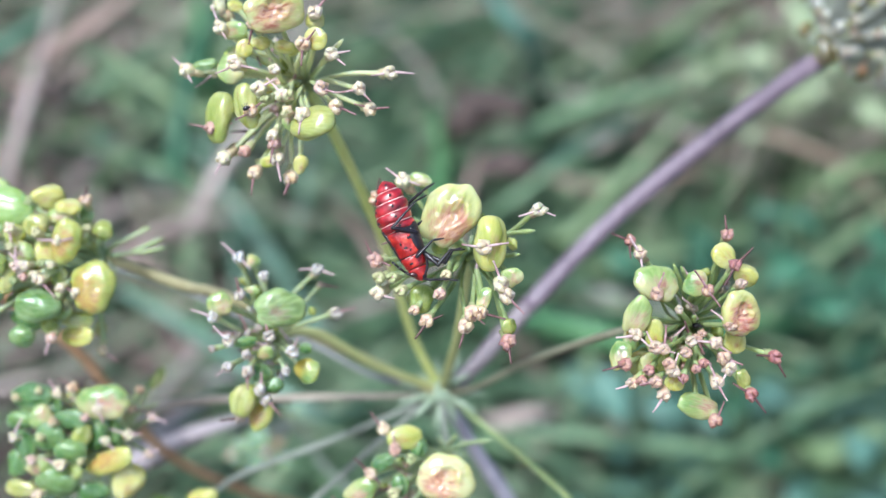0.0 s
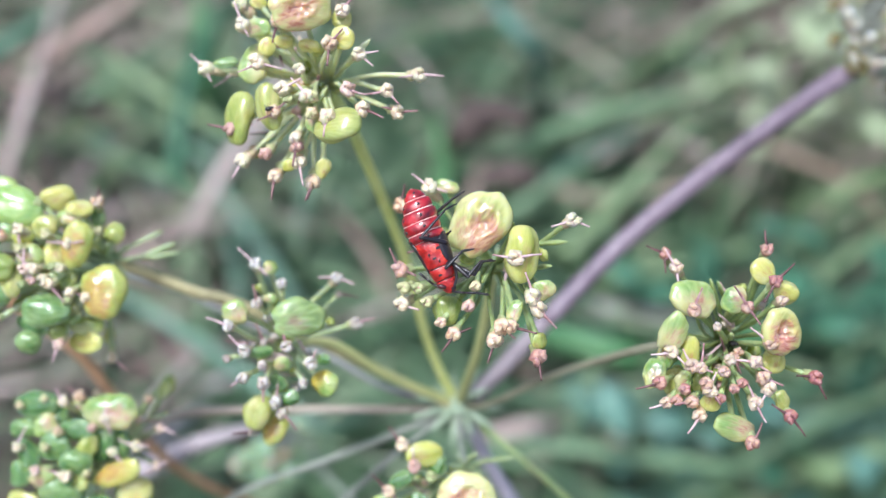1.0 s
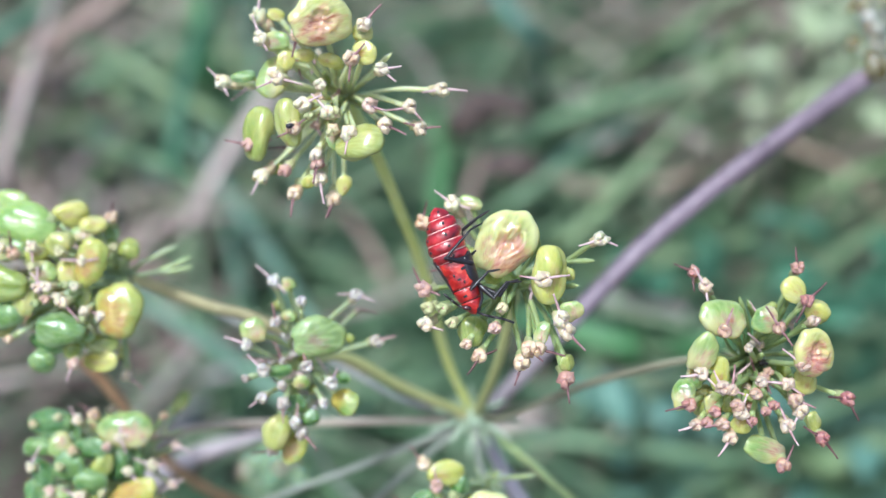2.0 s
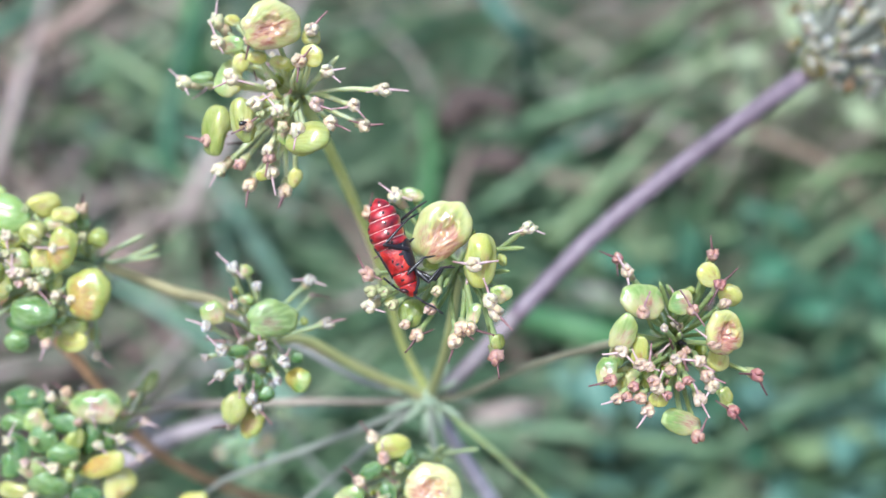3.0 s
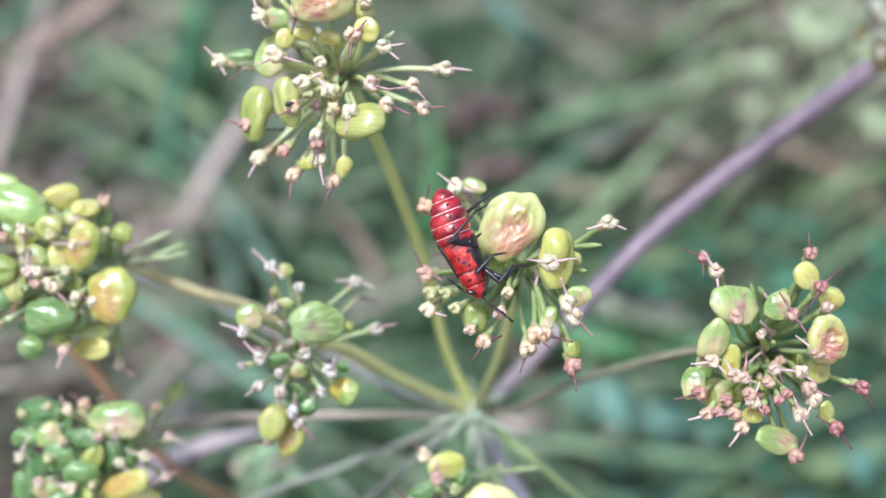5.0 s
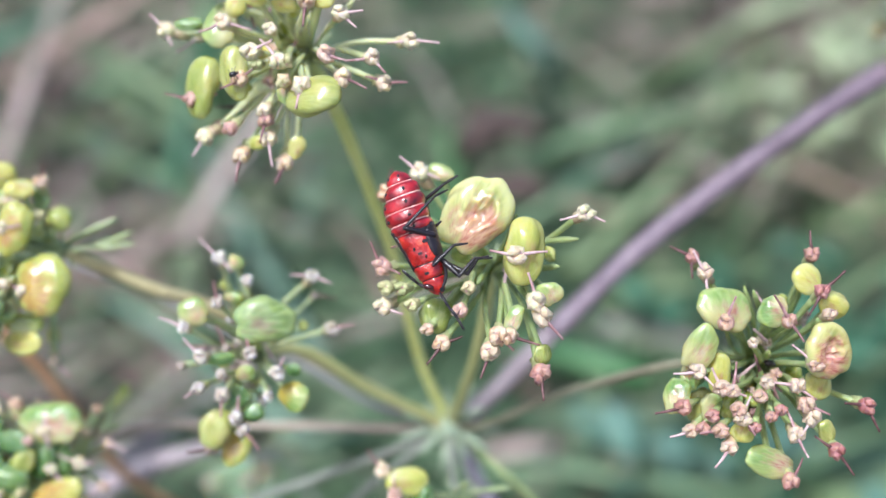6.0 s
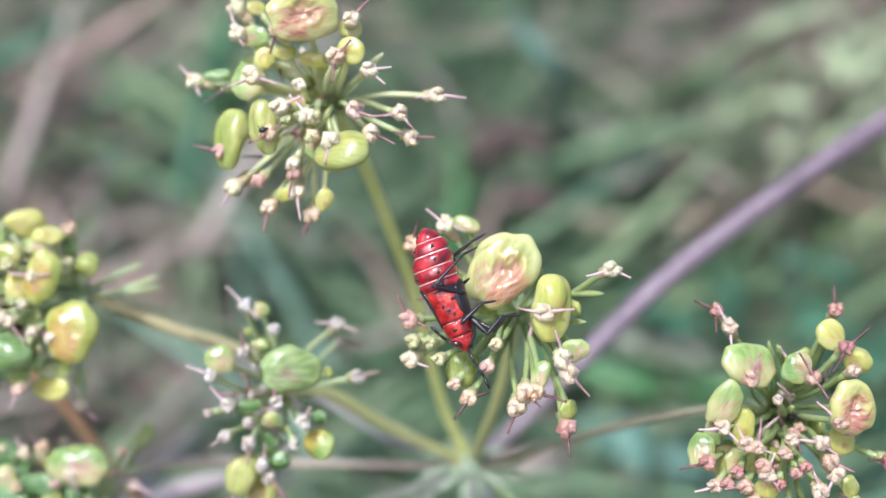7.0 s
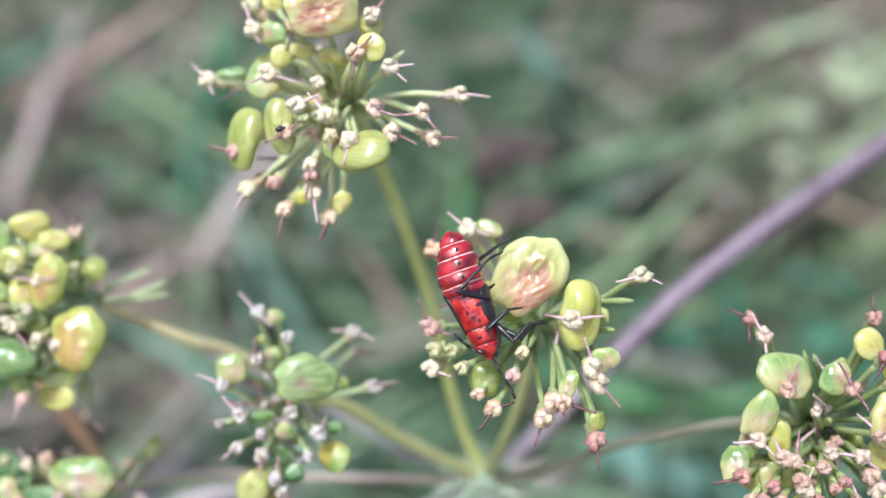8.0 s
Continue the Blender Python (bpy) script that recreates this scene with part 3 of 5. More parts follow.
blade_behind("twig", "straw", -330, 3.2, (-48, -26), (-20, -13), (6, 2))
blade_behind("dry_grass_blade", "dry", -340, 5, (-51, 21), (-34, 1), (-21, -26))
blade_behind("grass_blade", "teal", -320, 7.9, (40, -50), (80, -53), (151, -45))
blade_behind("grass_blade", "pale", -330, 4, (52, -5), (90, 6), (153, 26))
blade_behind("twig", "brown", -348, 4.2, (26, 30), (51, 24), (82, 31))
blade_behind("dry_grass_blade", "dry", -389, 5.5, (119, 58), (146, 70), (179, 80))
blade_behind("dry_leaf", "straw", -446, 6.7, (123, 111), (139, 106), (154, 112))
blade_behind("dry_leaf", "russet", -330, 14.1, (-4, 46), (8, 53), (22, 51))
blade_behind("dry_leaf", "russet", -330, 12.1, (3, 28), (13, 32), (23, 31))
blade_behind("dry_leaf", "russet", -285, 15, (-150, -78), (-128, -68), (-106, -63))
blade_behind("dry_leaf", "russet", -275, 14, (-122, -96), (-98, -86), (-74, -82))
blade_behind("dry_leaf", "russet", -320, 11.8, (-120, -46), (-106, -39), (-92, -37))
blade_behind("dry_leaf", "russet", -320, 11.8, (-163, 48), (-153, 53), (-143, 61))
blade_behind("grass_blade", "pale", -320, 5.1, (66, 74), (72, 78), (78, 84))
blade_behind("grass_blade", "pale", -320, 5.1, (88, 73), (91, 78), (95, 83))
blade_behind("grass_blade", "pale", -330, 7.5, (36, 6), (56, 27), (80, 54))
blade_behind("dry_grass_blade", "dry", -305, 4.6, (-153, 3), (-130, -2), (-103, -9))
blade_behind("dry_leaf", "lilac", -300, 5.6, (-104, -45), (-87, -41), (-70, -42))
blade_behind("grass_blade", "pale", -270, 12.1, (109, -61), (124, -54), (141, -56))
blade_behind("grass_blade", "teal", -280, 10.6, (105, -73), (120, -69), (140, -70))
blade_behind("grass_blade", "grey", -300, 11.2, (131, -19), (142, -26), (153, -40))
blade_behind("dry_grass_blade", "lilac", -390, 8.3, (151, 59), (166, 69), (184, 85))
blade_behind("dry_grass_blade", "dry", -413, 2.4, (-199, 79), (-177, 92), (-161, 107))
blade_behind("dry_grass_blade", "straw", -360, 1.9, (-163, 34), (-153, 60), (-136, 83))
blade_behind("dry_grass_blade", "straw", -424, 2, (-206, 88), (-189, 99), (-172, 107))
blade_behind("grass_blade", "pale", -330, 2.4, (-133, 18), (-121, 37), (-105, 49))
blade_behind("grass_blade", "pale", -330, 2.4, (-160, 33), (-142, 42), (-120, 45))
blade_behind("dry_grass_blade", "straw", -402, 2.1, (112, 74), (138, 70), (175, 78))
blade_behind("dry_grass_blade", "straw", -375, 2.2, (115, 61), (142, 48), (168, 47))
blade_behind("dry_grass_blade", "dry", -414, 2.9, (88, 80), (107, 85), (126, 100))
blade_behind("dry_grass_blade", "straw", -393, 1.9, (-41, 96), (-22, 80), (-12, 62))
blade_behind("grass_blade", "pale", -330, 2, (-43, 63), (-27, 76), (-11, 86))
blade_behind("grass_blade", "mint", -350, 7.2, (95, 97), (110, 105), (126, 111))
blade_behind("grass_blade", "mint", -350, 6.3, (123, 87), (133, 96), (145, 107))
blade_behind("grass_blade", "mint", -350, 6.3, (120, 56), (134, 71), (152, 78))
blade_behind("dry_grass_blade", "straw", -461, 3.7, (147, 131), (171, 121), (200, 119))
blade_behind("grass_blade", "mint", -345, 8.4, (79, 62), (93, 70), (112, 74))
blade_behind("grass_blade", "pale", -345, 8.4, (132, 26), (144, 33), (162, 36))
blade_behind("grass_blade", "leaf", -300, 7.5, (72, -28), (94, -20), (116, -22))
blade_behind("grass_blade", "seafoam", -300, 5, (107, -48), (124, -42), (140, -37))
blade_behind("grass_blade", "seafoam", -300, 4.5, (111, -62), (126, -55), (141, -51))
blade_behind("grass_blade", "grey", -300, 5, (70, -70), (96, -66), (124, -64))
rnd = random.Random(21)
for i in range(10):
    r, u, a, ln = rnd.uniform(-130, 150), rnd.uniform(-60, 85), radians(rnd.gauss(38, 40)), rnd.uniform(40, 90)
    if i % 4 == 3:
        a = math.pi - a
    mid = (r + ln * 0.5 * math.cos(a), u + ln * 0.5 * math.sin(a) + rnd.uniform(2, 8))
    out = min(-300, -(250 + u * 0.77) / 0.643 + rnd.uniform(40, 75))
    kind = ("grey", "green", "pale", "dry", "teal")[i % 5]
    blade_behind("dry_grass_blade" if kind == "dry" else "grass_blade", kind, out, rnd.uniform(2, 4.5), (r, u), mid, (r + ln * math.cos(a), u + ln * math.sin(a)))


def herb(name, label, mat, places, sizes, count, seed):
    """A low herb: many ovate leaves on thin stalks from one root."""
    rnd = random.Random(seed)
    (r0, r1), (u0, u1), (o0, o1) = places
    mid = at((r0 + r1) / 2, (u0 + u1) / 2, (o0 + o1) / 2)
    root = Vector((mid.x, mid.y + 0.02, -0.006))
    thing = tagged(new(name), label, "herb")
    thing.location = root
    for i in range(count):
        tip = at(rnd.uniform(r0, r1), rnd.uniform(u0, u1), rnd.uniform(o0, o1))
        tip.z = max(tip.z, 0.012)
        length = rnd.uniform(*sizes) / 1000
        d = Vector((rnd.uniform(-1, 1), rnd.uniform(-1, 1), rnd.uniform(-0.2, 0.5))).normalized()
        path = [d * length * t for t in (0, 0.2, 0.4, 0.6, 0.8, 1.0)]
        path = [p + Vector((0, 0, -length * 0.3 * (j / 5) ** 2)) for j, p in enumerate(path)]
        ws = [length * w for w in (0.08, 0.5, 0.72, 0.66, 0.4, 0.03)]
        side = d.cross(Vector((rnd.uniform(-0.4, 0.4), rnd.uniform(-0.4, 0.4), 1))).normalized()
        leaf = Shape().add(*ribbon(path, ws, side, 0.0003))
        a = root - tip + Vector((rnd.uniform(-0.01, 0.01), rnd.uniform(-0.01, 0.01), 0))
        leaf.tube([a, a * 0.5 + Vector((0, 0.006, -0.004)), Vector((0, 0, 0))], [0.0008, 0.0006, 0.0005], 6)
        ob = part("leaf", leaf.mesh("leaf", mat), thing)
        ob.matrix_local = Matrix.Translation(tip - root)


herb("leafy_herb", "low herb with rounded dark green leaves in the grass", BLADE["green"], ((55, 165), (-75, 15), (-345, -270)), (9, 18), 80, 3)
herb("leafy_herb", "low herb with fresh blue-green leaves in the grass", BLADE["teal"], ((30, 160), (-85, -30), (-300, -240)), (9, 17), 45, 4)

herb("leafy_herb", "low herb with pale yellow-green leaves in the grass", BLADE["mint"], ((100, 215), (45, 110), (-375, -325)), (8, 16), 60, 9)
herb("leafy_herb", "low herb with pale green leaves in the grass", BLADE["pale"], ((128, 172), (-95, -62), (-300, -270)), (8, 15), 20, 12)

# ---- the plant ----
BASE = Vector((0.075, 0.23, -0.006))
plant = tagged(new("umbellifer_plant"), "purple-stemmed umbel plant with ripening fruits, rooted in the grass", "plant")
plant.location = BASE


def plant_part(name, points, radii, mat, label="", sides=10, steps=8, squash=1.0):
    path = curve([at(*p) - BASE for p in points], steps)
    n = len(path)
    rs = [blend(radii[0], radii[-1], i / (n - 1)) / 1000 for i in range(n)]
    return part(name, Shape().tube(path, rs, sides, squash=squash).mesh(name, mat), plant, label=label)


HUB = (1.6, -14.8, -29.5)
foot = BASE - ORIGIN
foot_local = (foot.dot(RIGHT) * 1000, foot.dot(UP) * 1000, foot.dot(OUT) * 1000)
plant_part("main_stem", [HUB, (4.9, -21.4, -36), (8.2, -27.1, -41), (12, -34.5, -47), (30, -62, -90), (62, -90, -180), foot_local], (0.6, 1.5), M_PURPLE_PALE, "slender pale purple main stem")
plant_part("side_branch", [(2.4, -15.0, -32.5), (5.1, -12.2, -33), (9.9, -6.9, -35)], (0.8, 0.92), M_MAUVE, "pale mauve foot of the side branch")
plant_part("side_branch", [(9.9, -6.9, -35), (18.3, 1.9, -37), (28.7, 10.7, -38.5), (37.9, 17.7, -40), (40.8, 19.7, -41.5)], (0.95, 1.1), M_PURPLE, "straight matt purple side branch")
plant_part("side_branch", [(40.8, 19.7, -41.5), (52, 27.6, -47), (66, 37, -53)], (1.1, 0.85), M_PURPLE, "straight matt purple side branch")

hub = Shape()
for i in range(11):
    rnd = random.Random(i)
    a = 2 * math.pi * i / 11
    e = (HUB[0] + 4.2 * math.cos(a) * rnd.uniform(0.7, 1.1), HUB[1] + 3.6 * math.sin(a) * rnd.uniform(0.7, 1.1), HUB[2] + 4 * rnd.uniform(0.1, 1))
    hub.tube([at(*HUB) - BASE, at(blend(HUB[0], e[0], 0.6), blend(HUB[1], e[1], 0.6), blend(HUB[2], e[2], 0.5)) - BASE, at(*e) - BASE], [0.00055, 0.00035, 0.0001], 6)
hub.ball(at(*HUB) - BASE, (0.0015, 0.0015, 0.0015), rings=8, sides=12, rough=0.2)
part("hub", hub.mesh("hub", M_HUB), plant, label="pale green knot where the rays meet")

plant_part("ray", [HUB, (-1.1, -9.2, -26), (-3.2, -1.5, -21), (-4.9, 3.1, -17), (-6.9, 7.9, -12), (-8.9, 11.8, -8)], (0.46, 0.52), M_RAY_FRESH, "fresh yellow-green ray", sides=8)
plant_part("ray", [HUB, (3.3, -8.6, -18), (4.3, -1.5, -9.5)], (0.46, 0.42), M_RAY, sides=8)
plant_part("ray", [HUB, (4.6, -14.1, -26), (10.4, -10.6, -20), (17.2, -7.6, -13), (21.4, -6.8, -9)], (0.36, 0.34), M_RAY_BROWN, "thin brownish ray", sides=8)
plant_part("ray", [HUB, (-0.6, -14.0, -28), (-10, -9.3, -24), (-17.4, -5.6, -19), (-20.7, -4.5, -16), (-26.5, -2.1, -13)], (0.5, 0.5), M_RAY_TAN, "pale tan ray", sides=8)
plant_part("ray", [HUB, (-4.6, -11.8, -24), (-9.3, -8.7, -19), (-12.7, -8.7, -16)], (0.46, 0.42), M_RAY, sides=8)
plant_part("ray", [HUB, (-1.8, -15.2, -29), (-13.4, -15.6, -28), (-23.6, -16.0, -25), (-27.2, -18.6, -22)], (0.26, 0.5), M_RAY_ROSE, "pinkish tan ray", sides=8)
plant_part("ray", [HUB, (-1.8, -16.7, -30), (-10.6, -20.5, -30), (-19, -23.9, -28), (-24.3, -29.7, -26)], (0.34, 0.28), M_RAY_GREY, "thin greyish ray", sides=8)
plant_part("ray", [HUB, (2.0, -17.7, -26), (2.6, -19.4, -21)], (0.34, 0.28), M_RAY_GREY, "thin greyish ray", sides=8)
plant_part("ray", [HUB, (8.1, -19.6, -27), (13.4, -23.4, -22), (18, -28, -18)], (0.3, 0.26), M_PEDICEL_GREEN, "thin pale green ray", sides=8)
plant_part("ray", [HUB, (-5.4, -13.4, -30), (-11.2, -10.5, -30), (-18.9, -7.5, -29), (-24.2, -5, -27.5), (-29, -3.4, -25), (-32, -2.6, -24)], (0.28, 0.22), M_RAY_LILAC, "thin pale lilac ray", sides=8)
plant_part("ray", [HUB, (-3.8, -19.2, -28), (-8.9, -23.7, -26), (-12.8, -27.2, -24)], (0.34, 0.28), M_RAY_GREY, "thin greyish ray", sides=8)


# ---- fruits: a few meshes shared by all ----
def disc_fruit(name, mat, seed, folds=0.75, notch=0.07):
    """A flattened round fruit, rim swollen and face dented and wrinkled; one across."""
    rnd = random.Random(seed)
    ph = [rnd.uniform(0, 6.28) for _ in range(4)]
    shape = Shape()
    sides, rings = 48, 16
    vs = []
    for sgn in (1, -1):
        for i in range(rings + 1):
            q = i / rings
            rho = math.sin(q * math.pi / 2)
            for j in range(sides):
                a = 2 * math.pi * j / sides
                edge = 0.5 * (1 + 0.05 * math.sin(2 * a + ph[0]) + 0.045 * math.sin(3 * a + ph[1]) + 0.03 * math.sin(5 * a + ph[2]) + 0.015 * math.sin(9 * a + ph[3]) + folds * 0.02 * abs(math.sin(3.5 * a + ph[1])) - notch * math.exp(-((a - 4.7) / 0.3) ** 2) + 0.5 * notch * (math.exp(-((a - 4.1) / 0.3) ** 2) + math.exp(-((a - 5.3) / 0.3) ** 2)))
                z = 0.2 * math.sqrt(max(0.0, 1 - rho ** 2.6))
                if sgn > 0:
                    dent = math.exp(-(rho / 0.6) ** 4)
                    x, y = rho * math.cos(a), rho * math.sin(a)
                    q = math.hypot(x - 0.12 * math.cos(ph[2]), (y - 0.12 * math.sin(ph[2])) * 1.12) + 0.05 * noise.noise(Vector((x * 3, y * 3, seed + 5.0)))
                    z -= folds * 0.08 * math.exp(-(q / 0.42) ** 2)
                    z += folds * 0.035 * math.exp(-((q - 0.46) / 0.09) ** 2) * (0.6 + 0.4 * math.cos(a - ph[3]))
                    z += folds * 0.03 * math.exp(-((q - 0.16) / 0.08) ** 2) * (0.5 + 0.5 * math.cos(a + ph[1]))
                    z += folds * dent * 0.03 * noise.noise(Vector((x * 6, y * 6, seed + 3.1)))
                    z += 0.03 * noise.noise(Vector((x * 2, y * 2, seed + 9.1)))
                    z += folds * 0.03 * noise.noise(Vector((9 * math.atan2(x, y + 1.3), 2.2 * math.hypot(x, y + 1.3), seed + 1.7))) * math.exp(-(q / 0.55) ** 4)
                    z += folds * 0.022 * noise.noise(Vector((x * 5 + y * 2, y * 5, seed + 4.4))) * math.exp(-(q / 0.6) ** 4)
                vs.append(Vector((edge * rho * math.cos(a), edge * rho * math.sin(a), sgn * z)))
    fs = []
    for k in range(2):
        o = k * (rings + 1) * sides
        for i in range(rings):
            for j in range(sides):
                b = (j + 1) % sides
                f = (o + i * sides + j, o + (i + 1) * sides + j, o + (i + 1) * sides + b, o + i * sides + b)
                fs.append(f if k == 0 else f[::-1])
    shape.add(vs, fs)
    me = shape.mesh(name, mat)
    bm = bmesh.new()
    bm.from_mesh(me)
    bmesh.ops.remove_doubles(bm, verts=bm.verts, dist=1e-4)
    bm.to_mesh(me)
    bm.free()
    return me


def bean_fruit(name, mat, seed, waist=0.0):
    """A plump ribbed fruit, one long, flattened, with a seam and a keel; waist: how far it is drawn in at the middle."""
    rnd = random.Random(seed)
    bend, ph, flat = rnd.uniform(-0.16, 0.16), rnd.uniform(0, 6.28), rnd.uniform(0.55, 0.8)
    cut, depth, pear, lop = rnd.uniform(0.3, 1.6), rnd.uniform(0.0, 0.05), rnd.uniform(0.05, 0.3), rnd.uniform(-0.2, 0.2)
    vs, fs = [], []
    rings, sides = 20, 36
    for i in range(rings + 1):
        q = math.pi * i / rings
        y = -0.5 * math.cos(q)
        r = 0.5 * math.sin(q) ** 0.75 * (1 - waist * math.exp(-(y / 0.13) ** 2)) * (1 + pear * y)
        for j in range(sides):
            a = 2 * math.pi * j / sides
            rib = 1 + 0.02 * abs(math.cos(2.5 * a + ph)) ** 3 + 0.07 * math.cos(3 * a + ph * 2 + y * 2) + 0.28 * noise.noise(Vector((math.cos(a) * 1.2, math.sin(a) * 1.2, y * 2.4 + seed * 3.7)))
            keel = 1 + 0.07 * math.exp(-(math.sin(a) / 0.2) ** 2)
            seam = 1 - depth * math.exp(-(math.sin(a / 2 - cut) / 0.1) ** 2)
            vs.append(Vector((r * rib * keel * seam * (1 + lop * math.sin(a * 2)) * math.cos(a) + bend * (0.25 - y * y) * 2, y, r * flat * rib * seam * math.sin(a))))
    for i in range(rings):
        for j in range(sides):
            b = (j + 1) % sides
            fs.append((i * sides + j, i * sides + b, (i + 1) * sides + b, (i + 1) * sides + j))
    return Shape().add(vs, fs).mesh(name, mat)


DISCS = [disc_fruit("ripe_fruit", M_DISC, s, 1.6) for s in range(4)]
ROSE_DISC = disc_fruit("ripe_fruit", M_DISC_ROSE, 6, 1.7)
GREEN_DISCS = [disc_fruit("green_fruit", M_DISC_GREEN, s + 20, 0.2, 0.1) for s in range(2)]
BEANS = [bean_fruit("green_fruit", M_FRUIT, s) for s in range(7)]
DARK_BEANS = [bean_fruit("unripe_fruit", M_FRUIT_DARK, s + 60) for s in range(5)]
YELLOW_BEANS = [bean_fruit("ripe_fruit", M_FRUIT_YELLOW, s + 80) for s in range(5)]
MINT_BEANS = [bean_fruit("green_fruit", M_FRUIT_MINT, s + 95) for s in range(5)]
OLIVE_BEANS = [bean_fruit("dark_fruit", M_FRUIT_OLIVE, s + 90) for s in range(5)]
LENSES = [disc_fruit("green_fruit", M_LENS, s + 50, 0.2, 0.13) for s in range(4)]
PLAIN_DISCS = [disc_fruit("ripe_fruit", M_DISC_PLAIN, s + 30, 0.12) for s in range(3)]
FLATS = [disc_fruit("green_fruit", M_FLAT, s + 70, 0.1, 0.05) for s in range(2)]
TWINS = [bean_fruit("twin_fruit", M_TWIN, s + 40, 0.07) for s in range(3)]


def floret(rnd, styles, inward, pink, size, bud=None):
    """A withered floret: two swollen cushions on a ribbed ovary, and its styles; millimetres, in the plant's frame."""
    s = Shape()
    up = -inward
    turn = up.to_track_quat("Z", "Y").to_matrix()
    side = (turn @ Vector((math.cos(0.5), math.sin(0.5), 0)))
    # a five-cornered cup with a pink hollow
    n, ph, vs, fs = 15, rnd.uniform(0, 1.2), [], []
    lobes = [rnd.choice((0.0, 0.05, 0.15, 0.35)) for _ in range(5)]
    rows = [(-0.3, 0.24, 0.0), (-0.02, 0.40, 0.1), (0.2, 0.46, 0.7), (0.33, 0.38, 0.8), (0.42, 0.28, 0.2), (0.40, 0.1, 0.0)]
    for z, r, star in rows:
        for q in range(n):
            a = 2 * math.pi * q / n + ph
            corner = 1 + star * (lobes[q // 3] if q % 3 == 1 else -0.05) + rnd.uniform(-0.05, 0.05)
            vs.append(turn @ Vector((r * corner * math.cos(a), r * corner * math.sin(a), z + rnd.uniform(-0.03, 0.03))) * size)
    for i in range(len(rows) - 1):
        s_fs = [(i * n + q, i * n + (q + 1) % n, (i + 1) * n + (q + 1) % n, (i + 1) * n + q) for q in range(n)]
        fs.append((s_fs, 0 if i < 4 else 3))
    base = len(s.v)
    s.add(vs, fs[0][0], 0)
    for quads, k in fs[1:]:
        s.f += [tuple(base + q for q in f) for f in quads]
        s.w += [k] * len(quads)
    s.f.append(tuple(base + (len(rows) - 1) * n + q for q in range(n)))
    s.w.append(3)
    for k in (-1, 1):
        s.ball(side * 0.22 * size * k + up * 0.4 * size, (0.22 * size, 0.31 * size, 0.2 * size), turn, 8, 12, 0, 0.7, rnd.random() * 9)
    s.ball(inward * 0.5 * size, (0.32 * size, 0.28 * size, 0.55 * size), turn, 8, 12, 1, 0.6, rnd.random() * 9)
    for a in styles:
        if a is None:
            continue
        d = Vector((math.cos(radians(a)), math.sin(radians(a)), rnd.uniform(-0.1, 0.35))).normalized()
        n = Vector((-d.y, d.x, rnd.uniform(-0.3, 0.3)))
        ln, bend = rnd.uniform(1.1, 1.75), rnd.uniform(-0.5, 0.5)
        st = up * 0.25 * size
        s.tube(curve([st, st + d * ln * 0.5 + n * bend * 0.6, st + d * ln + n * bend], 4), [0.12, 0.115, 0.11, 0.1, 0.09, 0.08, 0.07, 0.06, 0.08], 6, 2)
    me = s.mesh("floret", bud or M_CUSHION_PINK if pink or bud else M_OVARY if styles[0] is None and rnd.random() < 0.6 else M_CUSHION, M_OVARY, M_STYLE, M_CUSHION_PINK)
    me.transform(Matrix.Scale(0.001, 4))
    return me


